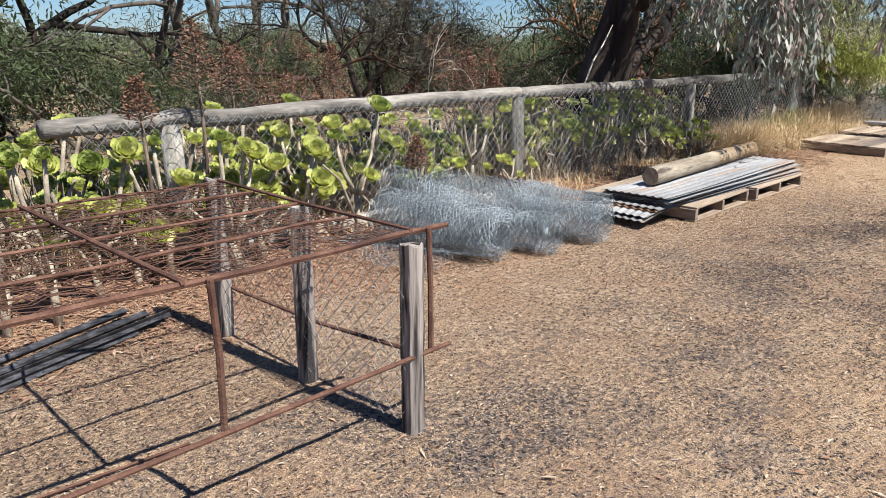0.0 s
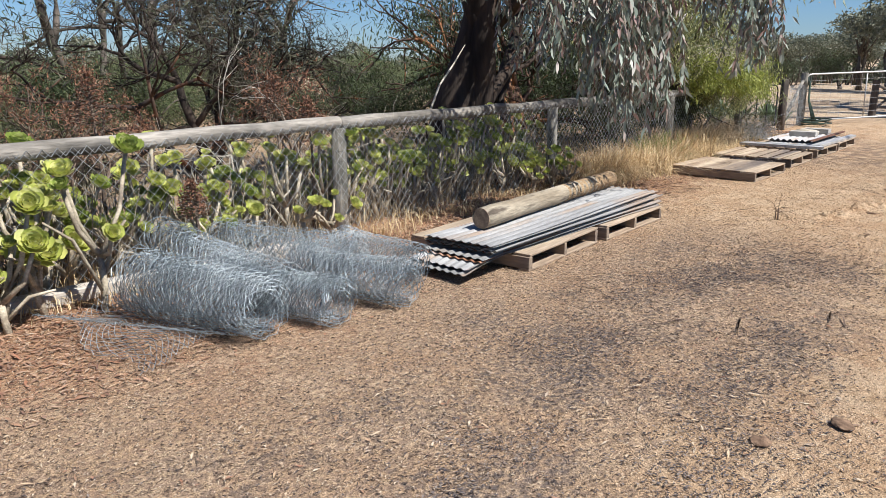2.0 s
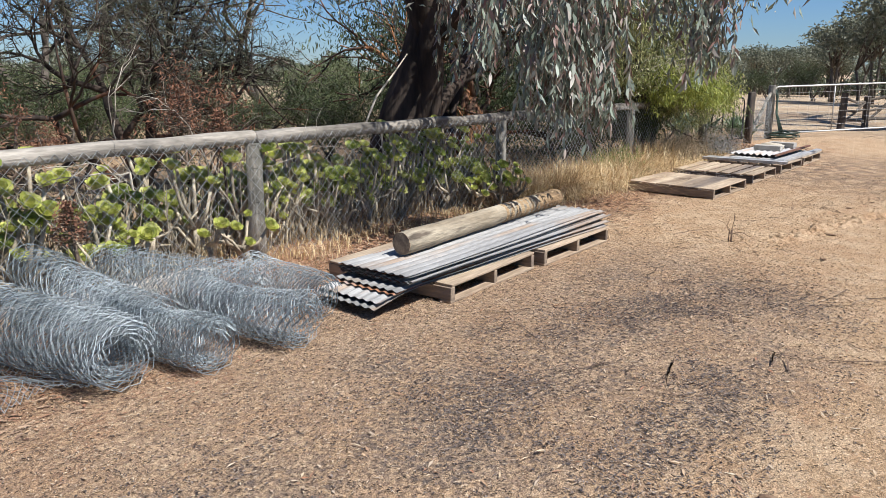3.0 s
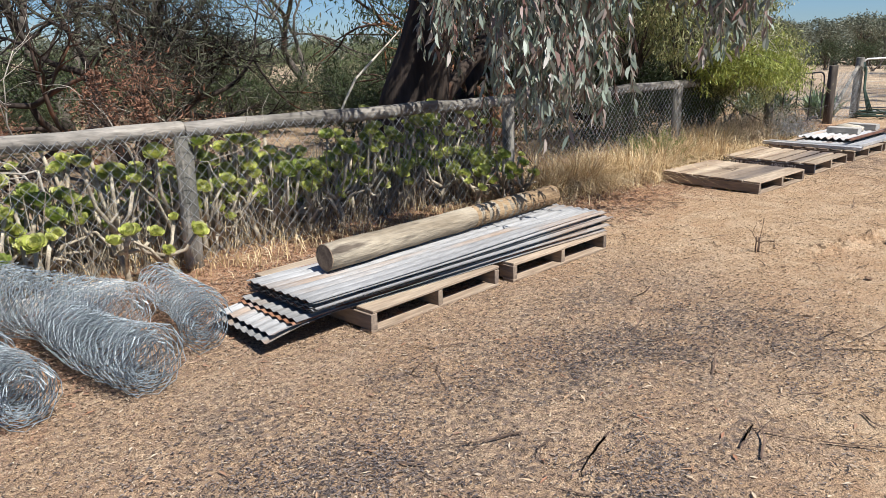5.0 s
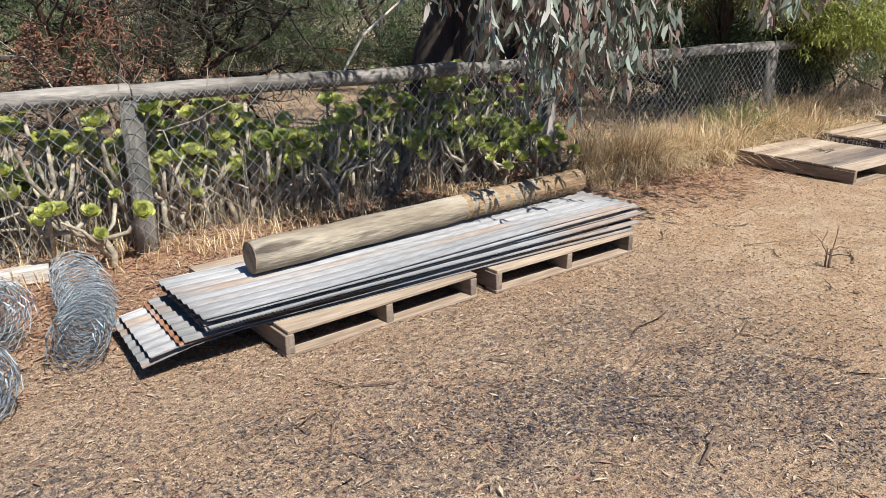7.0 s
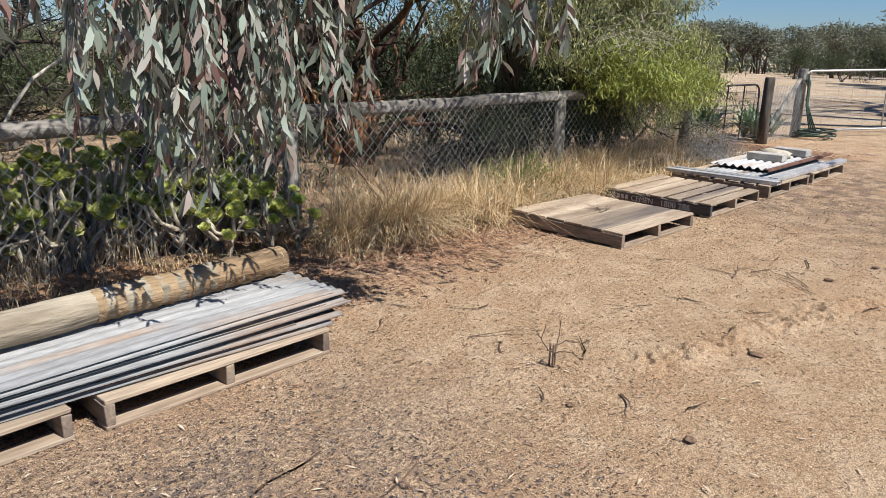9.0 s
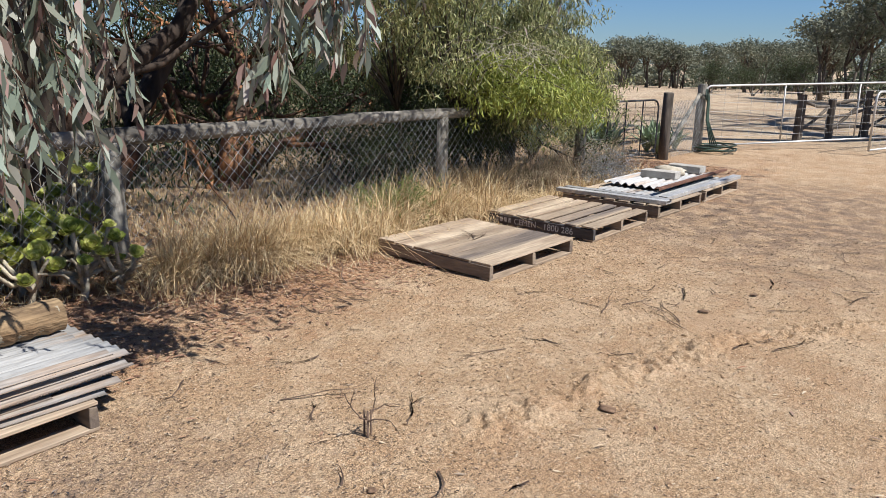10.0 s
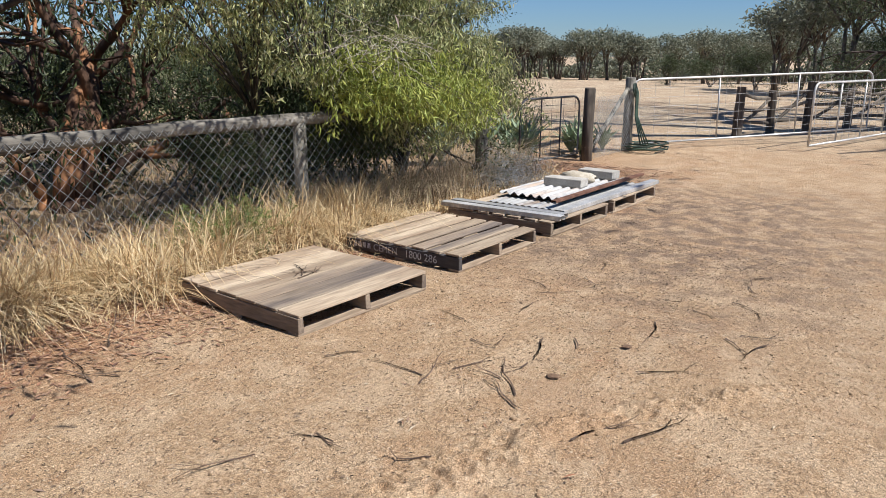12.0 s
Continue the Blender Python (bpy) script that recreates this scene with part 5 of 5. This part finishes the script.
ROS = [rosette_mesh(i, M_ROSETTE) for i in range(3)] + [rosette_mesh(9 + i, M_ROSETTE_DARK) for i in range(2)]


def succulent(x, y, height, heads, spread, seed, size=0.1, dark=0.2):
    """A bare-stemmed branching succulent with rosettes at its ends."""
    r = random.Random(seed)
    t = thing("aeonium_plant", "tree aeonium with grey stems and yellow-green rosettes", "succulent plant", pose(x, y, 0), "succulents along the fence")
    s = Shape()
    fork = Vector((r.uniform(-0.06, 0.06), r.uniform(-0.05, 0.05), height * r.uniform(0.2, 0.45)))
    s.tube([(0, 0, -0.05), fork * 0.5 + Vector((r.uniform(-0.03, 0.03), 0, 0)), fork], [0.026, 0.023, 0.02], 7, 0.12, r)
    ends = []
    for k in range(heads):
        a = 2 * math.pi * k / heads + r.uniform(-0.5, 0.5)
        rad = spread * r.uniform(0.35, 1.0)
        e = Vector((rad * math.cos(a), rad * math.sin(a) * 0.6, height * r.uniform(0.42, 1.0)))
        mid = fork.lerp(e, 0.5) + Vector((0.15 * rad * math.cos(a), 0.1 * rad * math.sin(a), -0.04))
        b = Shape()
        b.tube([fork, mid, e], [0.018, 0.015, 0.013], 6, 0.12, r)
        part("branch", b, M_STEM, t, smooth=True)
        ends.append((e, (e - mid).normalized()))
    for k in range(max(1, heads // 2)):
        a = r.uniform(0, 6.28)
        e = Vector((spread * math.cos(a), 0.6 * spread * math.sin(a), height * r.uniform(0.3, 0.8)))
        b = Shape()
        b.tube([fork * 0.4, fork.lerp(e, 0.5), e], [0.016, 0.012, 0.008], 5, 0.12, r)
        part("branch", b, M_STEM, t, smooth=True)
    part("stem", s, M_STEM, t, smooth=True)
    for e, d in ends:
        z = r.uniform(0.55, 1.25) * size
        face_to = (d * 0.35 + Vector((-0.08 + r.uniform(-0.35, 0.35), -0.66 + r.uniform(-0.35, 0.35), 0.8))).normalized()
        mesh = r.choice(ROS[3:]) if r.random() < dark else r.choice(ROS[:3])
        ob = part("rosette", mesh, None, t)
        ob.matrix_basis = Matrix.Translation(e) @ face_to.to_track_quat("Z", "Y").to_matrix().to_4x4() @ pose(0, 0, 0, 0, 0, r.uniform(0, 360)) @ Matrix.Diagonal((z, z, z, 1))
    return t


r = random.Random(17)
for i in range(17):
    x = -0.6 + 4.2 * i / 16 + r.uniform(-0.12, 0.12)
    succulent(x, r.uniform(4.25, 4.75) if x < 2.6 else r.uniform(4.6, 4.85), r.uniform(0.55, 1.08), r.randint(4, 7), 0.30, 500 + i, 0.12)
for i in range(84):
    x = 0.0 + 9.6 * i / 83 + r.uniform(-0.15, 0.15)
    # Past x 7.5 more dark green rosettes put the shade there into colour.
    succulent(x, r.uniform(5.16, 5.6), r.uniform(0.45, 1.08), r.randint(5, 8), 0.30, 600 + i, 0.098, 0.25 if x < 7.5 else 0.5)
for i in range(16):
    succulent(6.1 + 0.11 * i, r.uniform(5.14, 5.36), r.uniform(0.4, 1.0), r.randint(5, 8), 0.26, 900 + i, 0.095, 0.2)
for i in range(12):
    succulent(7.9 + 0.15 * i, r.uniform(5.12, 5.3), r.uniform(0.45, 0.95), r.randint(6, 9), 0.26, 950 + i, 0.10, 0.1)
for x, y, h, n in ((4.55, 4.82, 0.62, 4), (5.45, 4.8, 0.62, 3), (5.75, 4.78, 0.45, 4), (4.85, 4.85, 0.55, 4), (9.3, 4.75, 0.5, 8), (9.0, 4.85, 0.45, 7), (9.55, 4.7, 0.42, 7)):
    succulent(x, y, h, n, 0.26, int(x * 100), 0.085, 0.2)

# tangle of dry stems at the foot of the fence
q = np.random.RandomState(30)
k = 2600
base = np.stack([q.uniform(-0.5, 9.8, k), 5.15 + np.abs(q.normal(0, 0.45, k)), np.zeros(k)], 1)
top = base + np.stack([q.normal(0, 0.16, k), q.normal(0, 0.12, k), q.uniform(0.15, 0.75, k)], 1)
thing("dry_undergrowth", "tangle of dry grey stems behind the fence", "undergrowth", kind="stuff", data=wires("dry_undergrowth", base, top, 0.0042, M_STEM))
straw = [(x, 5.3 + abs(q.normal(0, 0.4)), q.uniform(0.5, 1.2)) for x in q.uniform(-0.5, 9.8, 260)]


# ---- grass, weeds and litter ----
def grass(name, label, centres, per, height, spread, material, seed, lean=0.35, width=0.006):
    """Bent blades in clumps, two joints each."""
    q = np.random.RandomState(seed)
    c = np.repeat(np.array(centres, float), per, 0)
    k = len(c)
    h = height * c[:, 2:3] * q.uniform(0.45, 1.15, (k, 1))
    base = np.concatenate([c[:, :2] + q.normal(0, spread, (k, 2)), np.zeros((k, 1))], 1)
    out = unit(np.concatenate([q.normal(0, 1, (k, 2)), np.zeros((k, 1))], 1))
    side = np.stack([-out[:, 1], out[:, 0], np.zeros(k)], 1) * width / 2
    bend = q.uniform(0.2, 1.0, (k, 1)) * lean
    mid = base + out * h * bend * 0.35 + [0, 0, 1] * h * 0.6
    tip = base + out * h * bend * 1.3 + [0, 0, 1] * h * (1 - 0.35 * bend)
    v = np.stack([base - side, base + side, mid + side * 0.8, mid - side * 0.8, tip + side * 0.15, tip - side * 0.15], 1).reshape(-1, 3)
    n = np.arange(k)[:, None] * 6
    f = np.concatenate([n + [0, 1, 2, 3], n + [3, 2, 4, 5]], 1).reshape(-1, 4)
    return thing(name, label, "grass", kind="stuff", data=np_mesh(name, v, f, material))


grass("dry_grass", "dry straw and dead stalks among the succulents", straw, 26, 0.34, 0.10, M_STRAW, 43, 0.8)
q = np.random.RandomState(44)
def tussocks(name, label, centres, per, height, spread, material, seed, width=0.0055):
    """Clumps of long blades that arch over and tangle, four joints each."""
    q = np.random.RandomState(seed)
    c = np.repeat(np.array(centres, float), per, 0)
    k = len(c)
    h = height * c[:, 2:3] * q.uniform(0.5, 1.25, (k, 1))
    base = np.concatenate([c[:, :2] + q.normal(0, spread, (k, 2)), np.zeros((k, 1))], 1)
    out = unit(np.concatenate([q.normal(0, 1, (k, 2)) + 0.6 * (base[:, :2] - c[:, :2]) / spread, np.zeros((k, 1))], 1))
    side = np.stack([-out[:, 1], out[:, 0], np.zeros(k)], 1) * width / 2
    bend = q.uniform(0.15, 1.5, (k, 1))
    kink = q.normal(0, 0.2, (k, 3)) * [1, 1, 0.2]
    rows = []
    for u, w in ((0.0, 1.0), (0.35, 0.9), (0.7, 0.7), (1.0, 0.15)):
        p = base + out * h * bend * 0.95 * u ** 1.7 + kink * h * u * u + [0, 0, 1] * h * (u - 0.62 * bend * u ** 2.4)
        p[:, 2] = np.maximum(p[:, 2], 0.004)
        rows += [p - side * w, p + side * w]
    v = np.stack(rows, 1).reshape(-1, 3)
    n = np.arange(k)[:, None] * 8
    f = np.concatenate([n + [0, 1, 3, 2], n + [2, 3, 5, 4], n + [4, 5, 7, 6]], 1).reshape(-1, 4)
    return thing(name, label, "grass", kind="stuff", data=np_mesh(name, v, f, material))


tall = [(x, 4.68 + q.normal(0, 0.17), q.uniform(0.55, 1.25)) for x in q.uniform(9.95, 14.0, 120)]
tussocks("dry_grass", "tall tangled straw-coloured dry grass along the fence", tall, 90, 0.48, 0.08, M_STRAW, 45, 0.0072)
low = [(x, 4.5 + q.normal(0, 0.22), q.uniform(0.4, 1.0)) for x in q.uniform(9.6, 17.5, 120)]
tussocks("dry_grass", "short dry grass at the foot of the fence", low, 45, 0.24, 0.10, M_STRAW, 46, 0.0075)
near = [(x, 4.95 + q.normal(0, 0.22), q.uniform(0.4, 1.0)) for x in q.uniform(2.4, 9.6, 60)]
grass("dry_grass", "sparse dry grass under the fence wire", near, 26, 0.18, 0.09, M_STRAW, 47, 1.4)
back = [(x, y, q.uniform(0.5, 1.0)) for x, y in zip(q.uniform(9.5, 22, 260), q.uniform(5.6, 9.5, 260))]
grass("dry_grass", "patchy dry grass behind the fence", back, 26, 0.22, 0.14, M_STRAW, 48, 0.8)
q2 = np.random.RandomState(52)
wa, wb, wbase, wway = [], [], [], []
for _ in range(120):
    p = np.array([12.35 + q2.normal(0, 0.2), 4.72 + q2.normal(0, 0.13), 0.0])
    d = np.array([q2.normal(0, 0.35), q2.normal(0, 0.35), 1.0])
    for _ in range(q2.randint(4, 8)):
        n = p + d / np.linalg.norm(d) * 0.075
        wa.append(p), wb.append(n)
        for _ in range(6):
            wbase.append(n + q2.normal(0, 0.012, 3)), wway.append(q2.normal(0, 1, 3) + [0, 0, 0.3])
        p, d = n, d + q2.normal(0, 0.22, 3)
weeds = thing("green_weeds", "bushy patch of olive-green weeds in the dry grass", "weeds", kind="stuff", data=wires("green_weeds", np.array(wa), np.array(wb), 0.002, M_WEED))
part("weed_leaves", leaves("weed_leaves", np.array(wbase), np.array(wway), 0.035, 0.009, M_WEED, q2), M_WEED, weeds)["kind"] = "stuff"
scrubby = [(x, 4.95 + q.normal(0, 0.16), q.uniform(0.5, 1.2)) for x in q.uniform(13.6, 17.6, 80)]
grass("dry_brush", "grey-brown dry brush below the bush", scrubby, 80, 0.58, 0.13, M_BRUSH, 50, 1.3, 0.005)


def litter(name, label, k, seed, xs, ys, length, width, material, dens=None):
    q = np.random.RandomState(seed)
    x, y = q.uniform(*xs, k), q.uniform(*ys, k)
    if dens is not None:
        keep = q.random_sample(k) < dens(x, y)
        x, y = x[keep], y[keep]
    base = np.stack([x, y, np.array([ground_z(float(a), float(b)) for a, b in zip(x, y)]) + 0.004 + np.abs(q.normal(0, 0.003, len(x)))], 1)
    a = q.uniform(0, 6.283, len(x))
    way = np.stack([np.cos(a), np.sin(a), q.normal(0.03, 0.12, len(x))], 1)
    L = length * q.uniform(0.5, 1.35, len(x))
    W = width * q.uniform(0.6, 1.3, len(x))
    way = unit(way)
    side = np.stack([-way[:, 1], way[:, 0], np.zeros(len(x))], 1)
    mid = base + way * L[:, None] * 0.5 + [0, 0, 0.004]
    tip = base + way * L[:, None]
    tip[:, 2] = np.maximum(tip[:, 2], base[:, 2])
    v = np.stack([base, mid + side * W[:, None] / 2, tip, mid - side * W[:, None] / 2], 1).reshape(-1, 3)
    n = np.arange(len(x))[:, None] * 4
    f = np.concatenate([n + [0, 2, 1], n + [0, 3, 2]], 1).reshape(-1, 3)
    return thing(name, label, "leaf litter", kind="stuff", data=np_mesh(name, v, f, material))


def near_yard(x, y):
    return np.clip(1.25 - np.maximum(x - 6.0, 0) * 0.28, 0.25, 1)


def charred(x, y):
    """Patchy dark band along the yard."""
    k = np.array([noise.noise((a * 1.1, b * 1.6, 4.2)) + 0.6 * noise.noise((a * 4.1, b * 4.1, 8.8)) for a, b in zip(x, y)])
    band = np.exp(-((y - 1.55) / 0.75) ** 2) * np.clip((8.6 - x) / 1.5, 0, 1)
    return np.clip(band * np.clip(0.38 + 1.5 * k, 0.05, 1.3), 0, 1)


litter("leaf_litter", "scattered dry gum leaves on the soil", 22000, 70, (-1, 16), (0.2, 5.0), 0.052, 0.011, M_LITTER, lambda x, y: near_yard(x, y) * 0.16)
litter("red_leaf_litter", "reddish fallen leaves along the fence", 62000, 71, (-1, 19), (3.0, 5.6), 0.066, 0.016, M_REDLITTER, lambda x, y: np.clip((y - 3.2) / 1.3, 0, 1) * np.where((x < 5.4) | (x > 8.7), 1, 0.5))
litter("soil_chips", "fine dry chips and straw on the soil", 190000, 72, (-1, 15), (0.1, 4.6), 0.019, 0.005, M_CHIP, lambda x, y: near_yard(x, y) * np.clip((y - 0.2) / 1.3, 0.3, 1))
litter("dark_chips", "charred dark bark chips in patches on the soil", 150000, 73, (-0.5, 8.8), (0.1, 3.4), 0.022, 0.008, M_DARKCHIP, charred)


def twig(x, y, turn, size, seed):
    r = random.Random(seed)
    s = Shape()
    tips = []
    limb(s, tips, r, Vector((0, 0, 0.008)), Vector((1, 0, 0.02)), size, 0.0062, 1, 0.4, -0.01, 2, 5, 5, 0.15)
    s.v = [(p[0], p[1], max(0.003, 0.35 * p[2])) for p in s.v]
    return thing("fallen_twig", "thin dry brown twig lying on the soil", "twig", pose(x, y, 0.006, 0, 0, turn), "twigs on the ground", data=s.mesh("fallen_twig", M_DARKTWIG))


r = random.Random(23)
for i in range(80):
    x, y = r.uniform(5.2, 14.5), r.uniform(0.6, 3.9)
    if 5.3 < x < 8.7 and y > 2.5 or 11.2 < x and y > 2.7:
        y = r.uniform(0.7, 2.3)
    twig(x, y, r.uniform(0, 360), r.uniform(0.08, 0.26), i)
for i in range(5):
    twig(11.95 + 0.06 * i, 3.5 + 0.03 * (i % 3), 40 * i, 0.16, 200 + i).location.z = 0.142
tree("twig_clump", "small upright clump of dry brown twigs", 88, [((9.2, 2.06, 0), (-1, 0.2, 0.45), 0.13, 0.004), ((9.22, 2.06, 0), (0.6, 0.1, 0.7), 0.13, 0.003), ((9.2, 2.08, 0), (0.9, -0.2, 0.4), 0.12, 0.004), ((9.19, 2.05, 0), (-0.3, -0.5, 0.4), 0.10, 0.004)], M_DARKTWIG, M_DEADBUSH, 1, 2, 0.5, 0.0, 0, category="twig")
for i, (x, y, z) in enumerate(((4.47, 0.79, 0.05), (4.85, 0.56, 0.055), (10.1, 1.37, 0.04), (11.82, 1.52, 0.035), (12.42, 1.37, 0.03), (9.0, 1.22, 0.03), (8.9, 1.75, 0.022))):
    lump("dung_clod", (z, z * 0.8, z * 0.2), i * 3.7, M_CLOD, "dry brown dung clod on the sand", "dung", pose(x, y, 0.012, 0, 0, 40 * i), "clods on the ground")


def clods(name, label, x, y, size, seed):
    """Many small rough lumps of soil, joined."""
    q = np.random.RandomState(seed)
    k = len(x)
    z = np.array([ground_z(float(a), float(b)) for a, b in zip(x, y)])
    c = np.stack([x, y, z + size * 0.15], 1)
    corners = np.array([(1, 0, 0), (0, 1, 0), (-1, 0, 0), (0, -1, 0), (0, 0, 0.7), (0, 0, -0.6)], float)
    v = c[:, None] + corners[None] * size[:, None, None] * q.uniform(0.6, 1.25, (k, 6, 1)) + q.normal(0, 0.15, (k, 6, 3)) * size[:, None, None]
    tri = np.array([(0, 1, 4), (1, 2, 4), (2, 3, 4), (3, 0, 4), (1, 0, 5), (2, 1, 5), (3, 2, 5), (0, 3, 5)])
    f = (np.arange(k)[:, None, None] * 6 + tri[None]).reshape(-1, 3)
    return thing(name, label, "soil", kind="stuff", data=np_mesh(name, v.reshape(-1, 3), f, M_SOILCLOD))


def track_ridge():
    """The churned edge of the wheel track: broken crusts and hollows, finer than the yard around it."""
    xs, vs = np.arange(9.1, 12.7, 0.012), np.linspace(-0.34, 0.34, 58)
    U, V = np.meshgrid(xs, vs, indexing="ij")
    Y = track_y(U) + V
    Z = np.empty_like(U)
    for i in range(U.shape[0]):
        for j in range(U.shape[1]):
            x, y, v = float(U[i, j]), float(Y[i, j]), float(V[i, j])
            wide = 0.5 + noise.noise((x * 1.7, 2.0, 7.0))
            body = math.exp(-(v / (0.10 + 0.10 * max(0.0, wide))) ** 2) * min(1.0, (x - 9.1) * 2, (12.7 - x) * 1.5)
            crust = 1 - 2.2 * abs(noise.noise((x * 9.0, y * 9.0, 3.0)))
            Z[i, j] = ground_z(x, y) - 0.012 + body * (0.020 + 0.034 * crust + 0.030 * noise.noise((x * 24.0, y * 24.0, 1.0)) + 0.03 * noise.noise((x * 4.0, y * 5.0, 6.0)))
    m1 = U.shape[1]
    i, j = np.meshgrid(np.arange(U.shape[0] - 1), np.arange(m1 - 1), indexing="ij")
    a = (i * m1 + j).ravel()
    thing("wheel_track", "churned sandy crust along an old wheel track", "soil", kind="stuff",
          data=np_mesh("wheel_track", np.stack([U, Y, Z], -1).reshape(-1, 3), np.stack([a, a + m1, a + m1 + 1, a + 1], 1), M_SOIL, True))


track_ridge()
q = np.random.RandomState(81)
k = 800
tx = q.uniform(9.2, 12.6, k)
ty = track_y(tx) + q.normal(0, 0.13, k)
clods("track_clods", "churned sandy clods along an old wheel track", tx, ty, 0.003 + np.abs(q.normal(0, 0.005, k)), 82)
k = 7000
clods("yard_grit", "small pebbles and grit scattered on the sand", q.uniform(4.0, 17.0, k), q.uniform(0.1, 4.3, k), 0.0025 + np.abs(q.normal(0, 0.0035, k)), 83)


def agave(x, y, size, seed):
    q = random.Random(seed)
    plant = thing("agave", "blue-green spiky agave behind the mesh gate", "agave", pose(x, y, 0), "agaves by the gate")
    for i in range(24):
        a = i * 2.4
        t = i / 24
        d = Vector((math.cos(a), math.sin(a), 0))
        side = Vector((-math.sin(a), math.cos(a), 0))
        L = size * q.uniform(0.8, 1.1)
        pts = [Vector((0, 0, 0.05)), d * L * 0.25 * t + Vector((0, 0, L * 0.4)), d * L * (0.2 + 0.45 * t) + Vector((0, 0, L * (0.85 - 0.3 * t)))]
        lf = Shape()
        lf.add([pts[0] - side * 0.03, pts[0] + side * 0.03, pts[1] + side * 0.06, pts[1] - side * 0.06, pts[2], pts[1] + d * 0.02], [(0, 1, 5), (0, 5, 3), (1, 2, 5), (3, 5, 4), (5, 2, 4)])
        part("leaf", lf, M_AGAVE, plant)


for i, (x, y, z) in enumerate(((18.0, 5.9, 0.9), (18.9, 5.7, 0.95), (19.8, 5.35, 0.7), (20.3, 5.4, 0.8), (19.2, 6.2, 1.0), (17.6, 6.4, 0.9), (20.6, 5.15, 0.6), (18.4, 5.4, 0.8), (18.0, 5.45, 0.7), (19.7, 5.1, 0.6))):
    agave(x, y, z, i)
